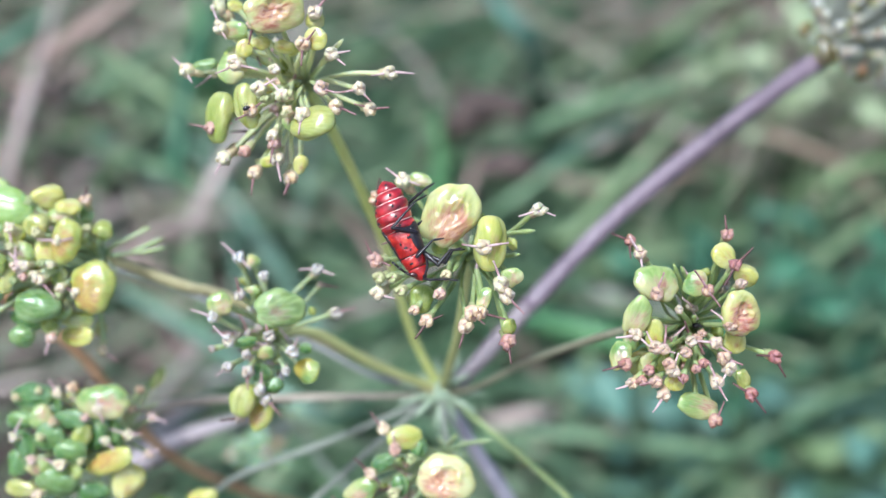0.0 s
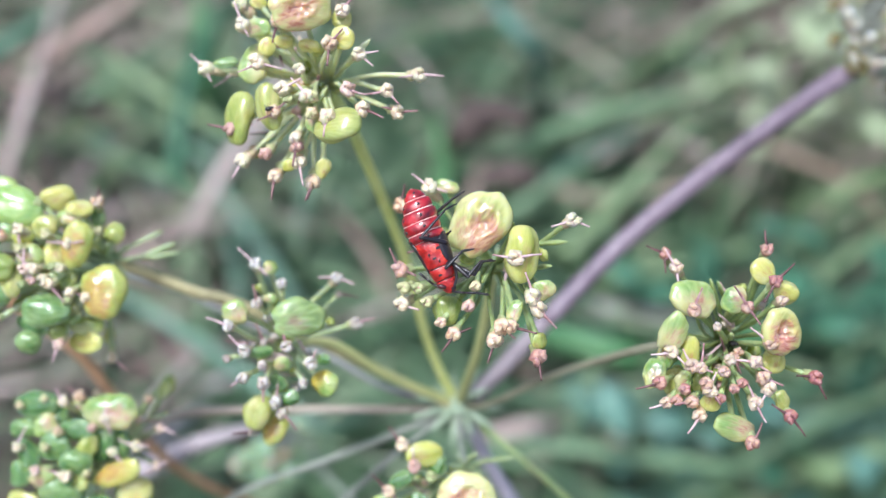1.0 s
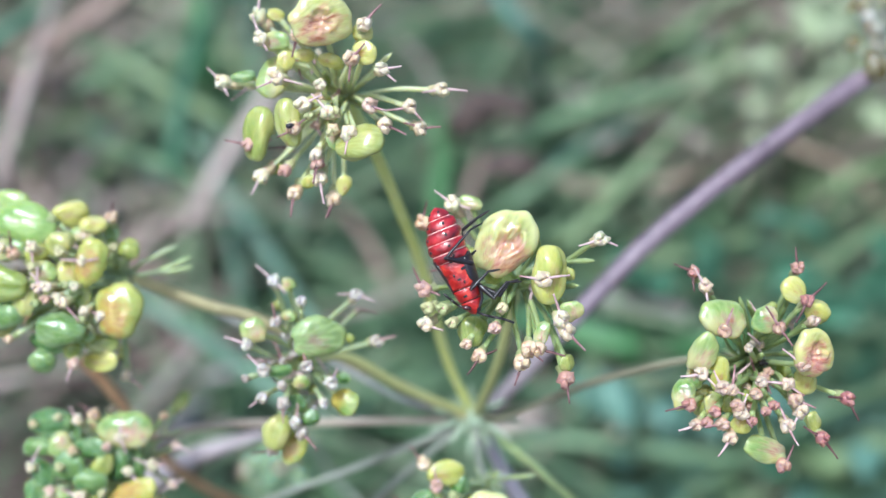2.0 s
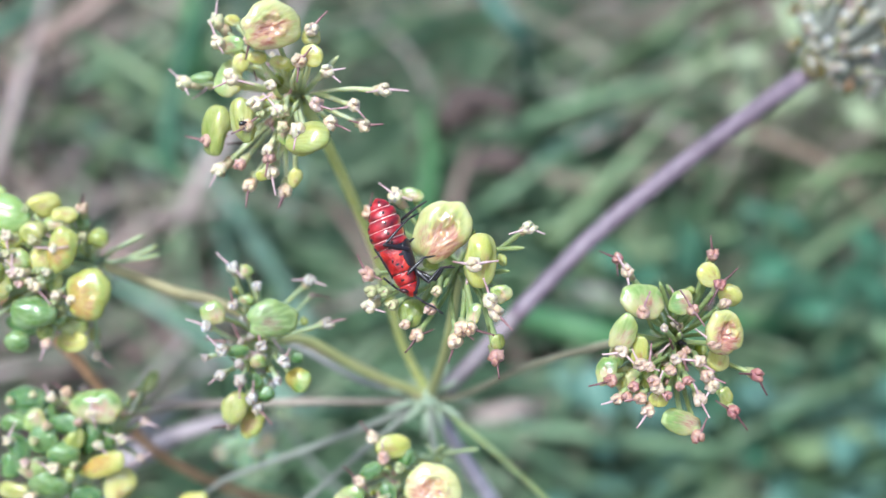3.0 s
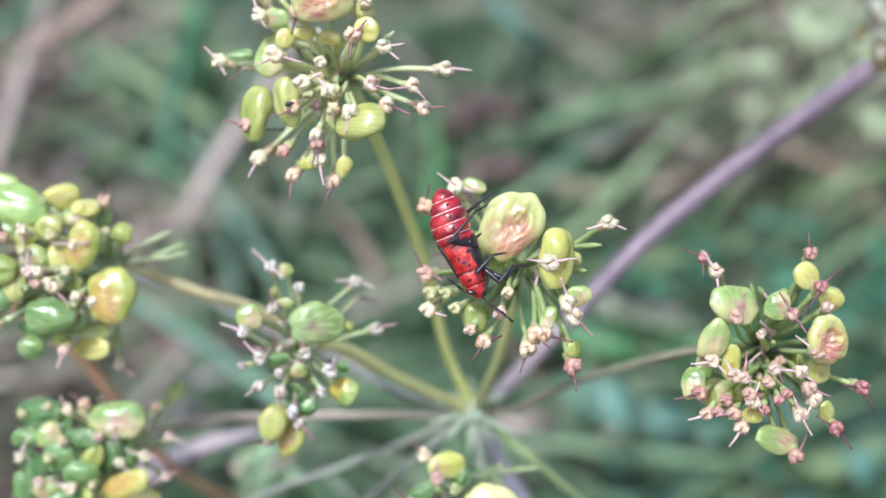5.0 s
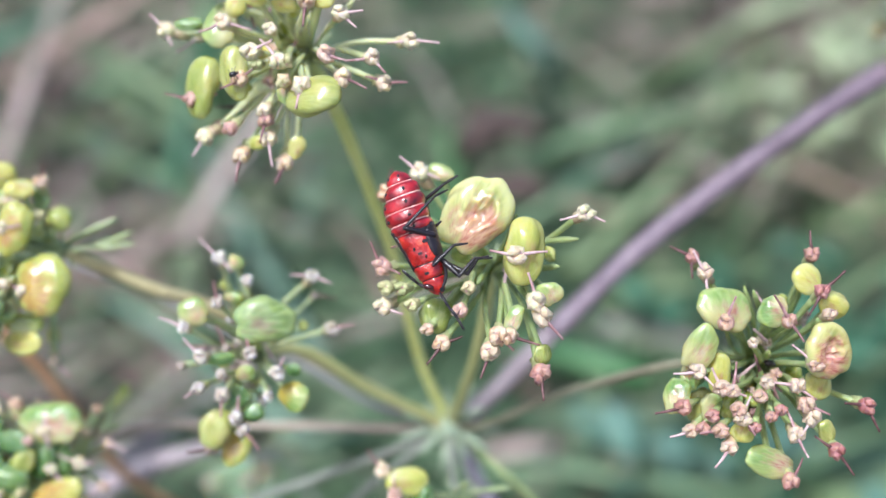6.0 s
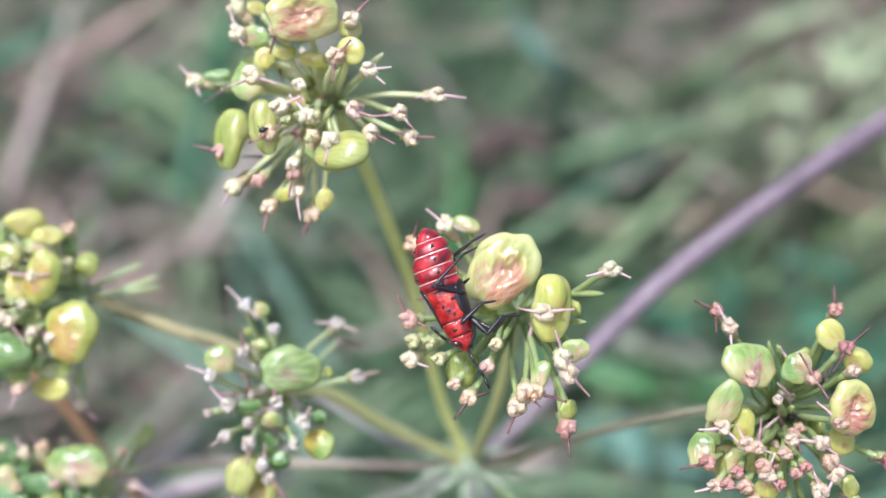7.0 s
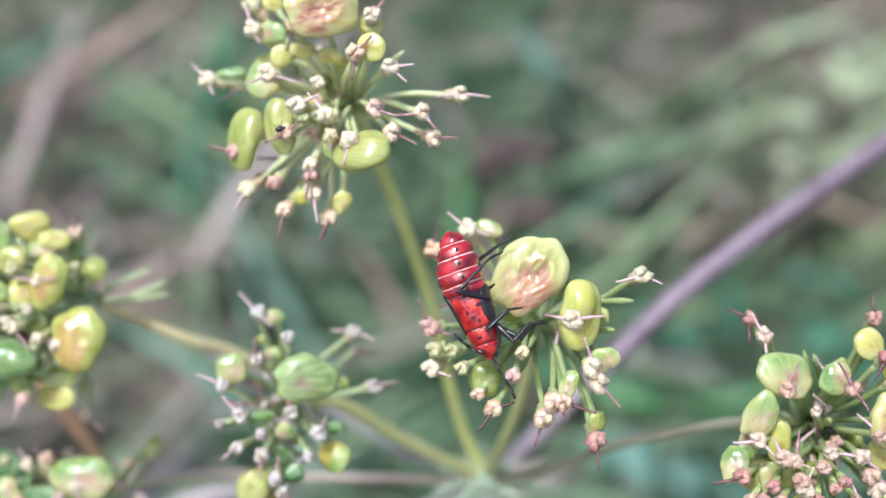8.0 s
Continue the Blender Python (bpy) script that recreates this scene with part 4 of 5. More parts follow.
def umbellet(label, root, centre, reach, slope, fruits, florets, stalks, seed, pinkness=0.4, facing=0.25, filler=10, stem=None, bud=None, small=1.0):
    """A small umbel: pedicels from one knot, each with a fruit or a floret, on a dome of the given reach."""
    rnd = random.Random(seed)
    root = Vector(root)

    def dome(r, u, lift):
        d2 = (r - centre[0]) ** 2 + (u - centre[1]) ** 2
        return Vector((r, u, centre[2] + math.sqrt(max(reach * reach - d2, 4.0)) + slope * (r - centre[0]) + lift))

    knot = Shape().ball((0, 0, 0), (0.6, 0.6, 0.5), rings=6, sides=10, rough=0.3)
    for k in range(9):
        a = k * 0.698
        d = Vector((math.cos(a), math.sin(a), 0.5)) * rnd.uniform(1.4, 2.2)
        knot.tube([(0, 0, 0), d * 0.6, d], [0.16, 0.12, 0.05], 5)
    me = knot.mesh("umbellet", M_PEDICEL)
    me.transform(Matrix.Scale(0.001, 4))
    head = part("umbellet", me, plant, Matrix.Translation(at(*root) - BASE) @ TURN, label)

    def pedicel(end, thick=0.2, tip=1.3):
        a, b = Vector((0, 0, 0)), end - root
        bow = Vector((rnd.uniform(-0.5, 0.5), rnd.uniform(-0.5, 0.5), b.length * 0.12))
        p = Shape().tube(curve([a, a.lerp(b, 0.5) + bow, b], 5), [0.11] + [thick * 0.75] * 5 + [thick] * 4 + [thick * tip], 7).mesh("pedicel", stem or M_PEDICEL)
        p.transform(Matrix.Scale(0.001, 4))
        part("pedicel", p, head)

    for i, (kind, r, u, w, h, turn_, lift) in enumerate(fruits):
        p = dome(r, u, lift)
        out = (p - root).normalized()
        if kind in "FPELR":
            me = FLATS[i % 2] if kind == "L" else LENSES[(i + seed) % 4] if kind == "E" else PLAIN_DISCS[(i + seed) % 3] if kind == "P" else ROSE_DISC if kind == "R" else DISCS[(i + seed) % 4] if seed != 4 else GREEN_DISCS[i % 2]
            size = (w, h, min(w, h) * (1.05 if kind == "E" else 1.1))
        elif kind == "H":
            me = TWINS[(i + seed) % 3]
            size = (h, w, h * 0.9) if w > h else (w, h, w * 0.9)
        else:
            me = {"G": BEANS, "D": DARK_BEANS, "Y": YELLOW_BEANS, "O": OLIVE_BEANS, "M": MINT_BEANS}[kind][(i * 3 + seed) % 5]
            size = (h, w, h * 0.95) if w > h else (w, h, w * 0.95)
        spin = turn_ + (90 if kind not in "FPELR" and w > h else 0)
        # the tip looks at the nearest floret
        near = min(florets, key=lambda q: math.hypot(q[0] - r, q[1] - u))
        want = math.degrees(math.atan2(near[1] - u, near[0] - r)) + 90 if math.hypot(near[0] - r, near[1] - u) < 0.9 * max(w, h) else rnd.uniform(0, 360)
        if kind in "FPELR" and seed != 2:
            quarter = round((want - spin) / 90) % 4
            spin += quarter * 90
            size = (size[1], size[0], size[2]) if quarter % 2 else size
        elif kind not in "FPELR":
            spin += 180 * (round((want - spin) / 180) % 2)
        lean = pose(0, 0, 0, rnd.uniform(-18, 18) - out.y * 40 * facing, rnd.uniform(-18, 18) + out.x * 40 * facing, spin)
        m = Matrix.Translation((p - root) / 1000) @ lean @ Matrix.Diagonal((size[0] / 1000, size[1] / 1000, size[2] / 1000, 1))
        part({"F": "ripe_fruit", "R": "ripe_fruit", "P": "ripe_fruit", "Y": "ripe_fruit", "O": "dark_fruit"}.get(kind, "green_fruit"), me, head, m)
        pedicel(p - out * min(w, h) * 0.3)
    for i, (r, u, a, b) in enumerate(florets):
        p = dome(r, u, 0.9)
        inward = (root - p).normalized()
        me = floret(rnd, (a, b), inward, rnd.random() < pinkness, small * (rnd.uniform(0.75, 1.05) if a is None else rnd.uniform(1.05, 1.3)), bud)
        part("floret", me, head, Matrix.Translation((p - root) / 1000))
        pedicel(p + inward * 0.6, 0.185)
    for r, u in stalks:
        pedicel(dome(r, u, -1.5), 0.19, 0.3)
    # withered florets and unset fruits down among the pedicels
    for i in range(filler):
        k = florets[i % len(florets)]
        t = rnd.uniform(0.35, 0.8)
        p = dome(centre[0] + (k[0] - centre[0]) * t + rnd.uniform(-1, 1), centre[1] + (k[1] - centre[1]) * t + rnd.uniform(-1, 1), rnd.uniform(-4.5, -2.5))
        inward = (root - p).normalized()
        if i % 3:
            part("floret", floret(rnd, (rnd.uniform(0, 360), None), inward, rnd.random() < pinkness, rnd.uniform(0.55, 0.85), bud), head, Matrix.Translation((p - root) / 1000))
        else:
            size = rnd.uniform(0.9, 1.6)
            turned = (-inward).to_track_quat("Y", "Z").to_matrix().to_4x4()
            part("green_fruit", BEANS[i % 7], head, Matrix.Translation((p - root) / 1000) @ turned @ Matrix.Diagonal((size / 1400, size / 1000, size / 1400, 1)))
        pedicel(p + inward * 0.4, 0.12)
    return head


class Cluster:
    """What an umbellet bears: fruits (kind, right, up, width, height, turn, lift), florets (right, up, angles of the styles) and bare stalks."""

    def __init__(self):
        self.fruits, self.florets, self.stalks = [], [], []

    def fruit(self, *row):
        self.fruits.append(row)

    def floret(self, r, u, first=None, second=None):
        self.florets.append((r, u, first, second))

    def stalk(self, r, u):
        self.stalks.append((r, u))


TOP_HEAD = Cluster()
TOP_HEAD.fruit("F", -9.8, 15.7, 4.5, 3.4, 20, 2)
TOP_HEAD.fruit("Y", -13.6, 16.9, 1.3, 0.8, 0, 0)
TOP_HEAD.fruit("E", -13.4, 14.8, 2.2, 1.4, 0, 0)
TOP_HEAD.fruit("E", -13.7, 12.4, 2.1, 3.1, -6, -1.5)
TOP_HEAD.fruit("D", -15.9, 12.5, 1.8, 0.8, 8, 0)
TOP_HEAD.fruit("G", -14.5, 8.4, 2.1, 3.9, -6, 0)
TOP_HEAD.fruit("G", -12.0, 9.0, 1.6, 3.4, 14, 0.4)
TOP_HEAD.fruit("E", -8.7, 7.9, 1.4, 1.6, 0, 0)
TOP_HEAD.fruit("G", -7.0, 7.6, 3.5, 2.3, 8, 1.2)
TOP_HEAD.fruit("G", -13.6, 6.2, 1.3, 0.9, 30, -1)
TOP_HEAD.fruit("Y", -7.1, 15.2, 1.4, 1.2, 0, 0)
TOP_HEAD.fruit("Y", -6.8, 13.6, 1.7, 1.4, 0, 1)
TOP_HEAD.fruit("Y", -11.2, 13.7, 1.4, 0.9, 0, -0.5)
TOP_HEAD.fruit("Y", -9.4, 13.4, 1.6, 0.9, -10, -1)
TOP_HEAD.fruit("Y", -8.3, 4.9, 0.9, 1.5, -15, 0)
TOP_HEAD.fruit("Y", -10.8, 5.1, 1.1, 0.8, 30, 0)
TOP_HEAD.fruit("Y", -12.6, 13.5, 1.1, 1.4, 0, -1)
TOP_HEAD.fruit("Y", -10.5, 10.4, 0.9, 1.1, 30, -1)
TOP_HEAD.fruit("Y", -9, 13.3, 1.1, 0.8, 0, -2)
TOP_HEAD.floret(-14.7, 16.6, 100, 95)
TOP_HEAD.floret(-14.2, 14.8, 120, -60)
TOP_HEAD.floret(-11.4, 14.8, -100, 60)
TOP_HEAD.floret(-12.7, 11.9, 190, -20)
TOP_HEAD.floret(-17.3, 12.2, 140, -50)
TOP_HEAD.floret(-15.0, 7.7, 175, 5)
TOP_HEAD.floret(-11.5, 8.6, 190, 30)
TOP_HEAD.floret(-9.7, 11.4)
TOP_HEAD.floret(-9.1, 9.6, 150)
TOP_HEAD.floret(-7.7, 8.3, -80)
TOP_HEAD.floret(-14.2, 5.6, -120)
TOP_HEAD.floret(-12.3, 5.9)
TOP_HEAD.floret(-10.8, 10.1, 20)
TOP_HEAD.floret(-10.4, 9.4)
TOP_HEAD.floret(-10, 6.9)
TOP_HEAD.floret(-8.7, 9.6)
TOP_HEAD.floret(-8.8, 8.5)
TOP_HEAD.floret(-11.7, 4.5, -80)
TOP_HEAD.floret(-9.9, 6.4, -90)
TOP_HEAD.floret(-9.8, 5.4, -70)
TOP_HEAD.floret(-9, 4.1, -110, -105)
TOP_HEAD.floret(-7, 15.5, 35)
TOP_HEAD.floret(-7.7, 13.1, 60, -90)
TOP_HEAD.floret(-5.7, 12.5, -25, 20)
TOP_HEAD.floret(-1.8, 11.6, 185, -8)
TOP_HEAD.floret(-6.4, 10.1, 5)
TOP_HEAD.floret(-3.8, 10.2, 175, -35)
TOP_HEAD.floret(-3.1, 8.9, 190, 5)
TOP_HEAD.floret(-5.4, 8.9, -30)
TOP_HEAD.stalk(-5.2, 14.1)
TOP_HEAD.stalk(-7.8, 13)
BUG_HEAD = Cluster()
BUG_HEAD.fruit("F", 2.95, 1.25, 3.8, 4.75, -30, 0)
BUG_HEAD.fruit("Y", 5.75, -0.8, 2.15, 3.9, -4, 0.3)
BUG_HEAD.fruit("E", 0.5, 4, 1.8, 1.1, -5, -1)
BUG_HEAD.fruit("G", 1, -4.8, 1.8, 2.1, 0, -1)
BUG_HEAD.fruit("G", 2.2, -1.1, 1.2, 1, 0, -2)
BUG_HEAD.fruit("E", 5.4, -4.7, 1, 1.9, -20, 0)
BUG_HEAD.fruit("E", 7.3, -3.1, 1.6, 1.4, 30, 0)
BUG_HEAD.fruit("G", 7.2, -6.6, 1, 1.2, 10, 0)
BUG_HEAD.floret(-0.6, 3.7, 145, -35)
BUG_HEAD.floret(-2.6, 2.4, 85)
BUG_HEAD.floret(5.3, -1.1, -5, 170)
BUG_HEAD.floret(9.1, 1.6, 185, -12)
BUG_HEAD.floret(-2.3, -2.1, 110, -40)
BUG_HEAD.floret(-2, -3.3)
BUG_HEAD.floret(-1, -3.3)
BUG_HEAD.floret(-2.1, -4.4, 0)
BUG_HEAD.floret(-0.4, -4.2)
BUG_HEAD.floret(0.6, -5.5)
BUG_HEAD.floret(1.5, -6.2, 220, 35)
BUG_HEAD.floret(4.2, -6.4, -105)
BUG_HEAD.floret(4.6, -5.5, -30)
BUG_HEAD.floret(5.2, -5.5, -15)
BUG_HEAD.floret(6.5, -3.5, 120)
BUG_HEAD.floret(6.9, -4.3, -40)
BUG_HEAD.floret(7.1, -7.5, -75)
BUG_HEAD.floret(2.8, -3.0)
BUG_HEAD.floret(2.4, -4.3)
BUG_HEAD.stalk(3.2, -2.8)
BUG_HEAD.stalk(9, 0.2)
BUG_HEAD.stalk(7.9, -1.5)
BUG_HEAD.stalk(5.3, 1.4)
RIGHT_HEAD = Cluster()
RIGHT_HEAD.fruit("E", 17.6, -3.4, 3.5, 2.6, -3, 0)
RIGHT_HEAD.fruit("E", 20.3, -3.4, 1.8, 1.9, 0, 0)
RIGHT_HEAD.fruit("Y", 22.5, -1.4, 1.9, 1.5, -35, 0)
RIGHT_HEAD.fruit("Y", 24.0, -2.8, 1.9, 1.5, -30, 0)
RIGHT_HEAD.fruit("R", 23.2, -5.4, 2.85, 3.45, 15, 1)
RIGHT_HEAD.fruit("E", 16.2, -5.7, 1.9, 2.9, -25, 0.5)
RIGHT_HEAD.fruit("Y", 17.5, -7.1, 1.2, 2.4, 0, -1)
RIGHT_HEAD.fruit("E", 15.2, -8.6, 1.6, 2.2, 0, 0)
RIGHT_HEAD.fruit("Y", 18.9, -10.3, 1.3, 1.3, 0, 0)
RIGHT_HEAD.fruit("Y", 23.2, -7.5, 1.5, 1.7, 0, -1)
RIGHT_HEAD.fruit("G", 23.8, -10.1, 1, 1.5, 30, 0)
RIGHT_HEAD.fruit("E", 20.7, -12.1, 3.6, 1.8, -12, 0)
RIGHT_HEAD.fruit("G", 16.9, -9.3, 1.5, 2.2, 0, -2)
RIGHT_HEAD.fruit("E", 17.3, -9.2, 1.5, 1.9, 10, -1)
RIGHT_HEAD.fruit("G", 18.3, -9, 1.1, 1.6, -20, -1)
RIGHT_HEAD.fruit("E", 16, -7.4, 1.3, 1.8, 0, -1)
RIGHT_HEAD.floret(17, -9.4)
RIGHT_HEAD.floret(18.3, -8.9, -60)
RIGHT_HEAD.floret(17.5, -10.2, 200)
RIGHT_HEAD.floret(19.3, -9.9)
RIGHT_HEAD.floret(17.9, -7.9, 100)
RIGHT_HEAD.floret(20.6, -8.8)
RIGHT_HEAD.floret(22, -8.4, -20)
RIGHT_HEAD.floret(19.7, -7.3)
RIGHT_HEAD.floret(16.1, -0.5, 155, -70)
RIGHT_HEAD.floret(16.6, -1.4, -92, 120)
RIGHT_HEAD.floret(17.5, -4.2, 60)
RIGHT_HEAD.floret(20.9, -3.9, 140, -60)
RIGHT_HEAD.floret(22.8, 0, 85)
RIGHT_HEAD.floret(23, -2.1, 60, 225)
RIGHT_HEAD.floret(23.3, -3.4)
RIGHT_HEAD.floret(22.4, -6.2, 150)
RIGHT_HEAD.floret(16.1, -7, 170, -60)
RIGHT_HEAD.floret(18.9, -5.2)
RIGHT_HEAD.floret(15.5, -9.1, 190)
RIGHT_HEAD.floret(17.4, -7.8, -30, 100)
RIGHT_HEAD.floret(16.6, -10.2)
RIGHT_HEAD.floret(16, -10.4, 180)
RIGHT_HEAD.floret(18.6, -9.4, 60)
RIGHT_HEAD.floret(18.1, -11.1, -140)
RIGHT_HEAD.floret(20.1, -9.2)
RIGHT_HEAD.floret(19.4, -8.1)
RIGHT_HEAD.floret(21.4, -7.4, -15, 190)
RIGHT_HEAD.floret(22.4, -9.1, -120)
RIGHT_HEAD.floret(21.6, -10.1, 130, -50)
RIGHT_HEAD.floret(24.2, -11, 145, -55)
RIGHT_HEAD.floret(25.8, -8.4, 190, -50)
RIGHT_HEAD.floret(21.8, -12.9, 85)
RIGHT_HEAD.stalk(20.4, -5.7)
RIGHT_HEAD.stalk(19.1, -2)
RIGHT_HEAD.stalk(19.6, -2.2)
MID_HEAD = Cluster()
MID_HEAD.fruit("F", -10.1, -5.9, 3.9, 3.1, 10, 1)
MID_HEAD.fruit("E", -12.9, -2.3, 1.2, 1, 0, 0)
MID_HEAD.fruit("E", -12.5, -4.6, 1.2, 0.7, 0, 0)
MID_HEAD.fruit("E", -15.1, -5.7, 2, 1.9, 20, 0)
MID_HEAD.fruit("D", -13, -8.6, 1.8, 0.8, 10, -1)
MID_HEAD.fruit("D", -11.8, -11, 1.3, 1.5, 0, -1)
MID_HEAD.fruit("H", -8.2, -10.8, 2.1, 1.8, -30, 0.5)
MID_HEAD.fruit("D", -8.4, -9.1, 1, 0.8, 0, -1)
MID_HEAD.fruit("D", -10.7, -12, 1.5, 1.1, 20, 0)
MID_HEAD.fruit("G", -13.1, -13.2, 2.0, 2.7, -12, 0.3)
MID_HEAD.fruit("P", -12.1, -14.5, 2.0, 2.6, -25, 0)
MID_HEAD.fruit("E", -11.6, -9.5, 1.3, 1.2, 0, -2)
MID_HEAD.floret(-13.9, -2.2, 135, -60)
MID_HEAD.floret(-11.6, -3.5)
MID_HEAD.floret(-13.2, -5, 110)
MID_HEAD.floret(-11.5, -6)
MID_HEAD.floret(-15.3, -6.7, 175)
MID_HEAD.floret(-7.9, -3, 180, -15)
MID_HEAD.floret(-6.2, -6.3, 5)
MID_HEAD.floret(-13.9, -8.4, 130)
MID_HEAD.floret(-15.3, -9.1)
MID_HEAD.floret(-14, -10.4, -130)
MID_HEAD.floret(-12.5, -9.4)
MID_HEAD.floret(-12.4, -10.7, -70)
MID_HEAD.floret(-10.8, -8, 90)
MID_HEAD.floret(-9.6, -10.6)
MID_HEAD.floret(-9.1, -9.1, 60)
MID_HEAD.floret(-11.6, -12.1, 100)
MID_HEAD.floret(-11.2, -12.9, -60)
MID_HEAD.floret(-13.6, -14.6, 190)
LEFT_HEAD = Cluster()
LEFT_HEAD.fruit("L", -32.3, 1.7, 4.7, 3.2, -4, 0.8)
LEFT_HEAD.fruit("L", -35.4, 3.0, 3.6, 2.6, 0, -0.5)
LEFT_HEAD.fruit("G", -33.4, -2.7, 4.0, 2.5, -6, 0.6)
LEFT_HEAD.fruit("G", -34, -5.5, 2.7, 2.2, 0, 0)
LEFT_HEAD.fruit("Y", -29.5, 2.5, 2.8, 1.8, 10, 0)
LEFT_HEAD.fruit("Y", -27.6, 1.7, 2.1, 1.3, 5, 0.5)
LEFT_HEAD.fruit("D", -26.8, 1.4, 1.2, 1.8, 0, -1)
LEFT_HEAD.fruit("G", -29.6, 0.2, 1.9, 1.9, 0, 0)
LEFT_HEAD.fruit("G", -25.2, -0.1, 1.6, 1.4, 0, 0)
LEFT_HEAD.fruit("P", -27.1, -1, 2.4, 3.6, -20, 1)
LEFT_HEAD.fruit("P", -25.1, -4.5, 3.5, 4.2, 12, 1.5)
LEFT_HEAD.fruit("D", -29.1, -6, 3.7, 2.3, -5, 0.5)
LEFT_HEAD.fruit("D", -31, -8.5, 2, 1.6, 0, 0)
LEFT_HEAD.fruit("Y", -27, -8.5, 3, 1.5, 5, 0)
LEFT_HEAD.fruit("G", -27.1, -7.1, 2.8, 1.3, 0, -1)
LEFT_HEAD.fruit("G", -28.7, -7.6, 1.3, 1.2, 0, 0)
LEFT_HEAD.fruit("G", -31.8, -4, 1.5, 2.4, 0, 0)
LEFT_HEAD.fruit("D", -30.7, -7.2, 3.1, 1.3, -10, -1)
LEFT_HEAD.fruit("E", -33.4, -0.2, 2.7, 2.2, 0, 0)
LEFT_HEAD.fruit("Y", -31.2, -0.5, 1.7, 1.4, 20, 0)
LEFT_HEAD.fruit("E", -30.5, -1.9, 2, 1.7, -10, 0)
LEFT_HEAD.fruit("D", -33.2, -4.9, 2.9, 2.2, 0, 0)
LEFT_HEAD.fruit("Y", -29, -1.8, 1.6, 1.9, 0, -0.5)
LEFT_HEAD.fruit("E", -28.5, 1, 1.9, 1.3, 10, -0.5)
LEFT_HEAD.fruit("G", -28.2, -3.7, 1.5, 1.8, 0, -1)
LEFT_HEAD.fruit("E", -27.9, -6.4, 2, 1.6, 0, -0.5)
LEFT_HEAD.floret(-30.3, 2)
LEFT_HEAD.floret(-33.6, -0.2)
LEFT_HEAD.floret(-32.5, -0.6, 100)
LEFT_HEAD.floret(-32.8, -6.8)
LEFT_HEAD.floret(-26.5, 2.2, 95)
LEFT_HEAD.floret(-29.2, -0.4)
LEFT_HEAD.floret(-25.9, 0)
LEFT_HEAD.floret(-27.6, -1, 175, 20)
LEFT_HEAD.floret(-26.3, -4.9, 10, 150)
LEFT_HEAD.floret(-31.2, -0.1, -90)
LEFT_HEAD.floret(-31, -1.5)
LEFT_HEAD.floret(-29.1, -3.6)
LEFT_HEAD.floret(-30.4, -3, 90)
LEFT_HEAD.floret(-29.9, -3.8)
LEFT_HEAD.floret(-28.7, -4, -60)
LEFT_HEAD.floret(-30.6, -4.1)
LEFT_HEAD.floret(-28, -2.8)
LEFT_HEAD.floret(-28.6, -2.7)
LEFT_HEAD.floret(-29.8, -2.9, 120)
LEFT_HEAD.floret(-27.3, -4.6)
LEFT_HEAD.floret(-28.4, -8.5, -95)
LEFT_HEAD.floret(-25.7, -9.7, -40)
LEFT_HEAD.floret(-27.5, -5.2)
LEFT_HEAD.stalk(-22.7, 0.4)
LEFT_HEAD.stalk(-21.5, -0.5)
LEFT_HEAD.stalk(-21.3, -1.3)
LOW_HEAD = Cluster()
LOW_HEAD.fruit("D", -31.9, -13.8, 3.6, 2, 0, 0)
LOW_HEAD.fruit("E", -25.9, -14.2, 4.6, 2.9, 5, 1)
LOW_HEAD.fruit("D", -32.5, -15.7, 2.4, 1.4, 0, 0)
LOW_HEAD.fruit("D", -29.9, -17, 2.6, 2, 20, 0)
LOW_HEAD.fruit("D", -28.4, -15.7, 2.9, 1.7, 0, 0)
LOW_HEAD.fruit("D", -28.2, -18.1, 2.7, 1.8, 0, 0)
LOW_HEAD.fruit("D", -32, -17.6, 1.5, 2.6, 30, 0)
LOW_HEAD.fruit("D", -26.7, -17, 2.1, 3, 0, -1)
LOW_HEAD.fruit("P", -25, -19, 4.3, 2, 20, 1)
LOW_HEAD.fruit("Y", -23.9, -20.9, 2.1, 3.2, -28, 1)
LOW_HEAD.fruit("D", -29.3, -20.6, 3.5, 2.5, -20, 0)
LOW_HEAD.fruit("D", -26.6, -21.7, 2.7, 1.7, 0, 0)
LOW_HEAD.fruit("G", -23.4, -12.9, 1, 2.1, -20, -2)
LOW_HEAD.fruit("D", -30.3, -14.8, 1.5, 2.5, 0, -1)
LOW_HEAD.fruit("E", -30.8, -15.4, 2, 1.9, 20, 0)
LOW_HEAD.fruit("G", -27.5, -16.9, 1.5, 2.2, -20, 0)
LOW_HEAD.fruit("D", -32.6, -19.2, 1.6, 2.2, 10, 0)
LOW_HEAD.fruit("E", -30.5, -19.4, 2.1, 1.7, -20, 0.5)
LOW_HEAD.fruit("G", -28.2, -19.9, 2.2, 1.2, 0, 0)
LOW_HEAD.fruit("D", -25.3, -17, 1.2, 2.6, 10, -1)
LOW_HEAD.fruit("G", -32.4, -21.3, 2.8, 1.4, 0, 0)
LOW_HEAD.fruit("E", -28.6, -14, 1.9, 1.4, 0, -1)
LOW_HEAD.floret(-32.9, -13.9)
LOW_HEAD.floret(-26.2, -14.8, -90, 90)
LOW_HEAD.floret(-28.3, -13.1, 160)
LOW_HEAD.floret(-23.7, -13.5)
LOW_HEAD.floret(-22.6, -15.8, -20)
LOW_HEAD.floret(-23.9, -17, 150, 30)
LOW_HEAD.floret(-22.6, -18.7, 25, 200)
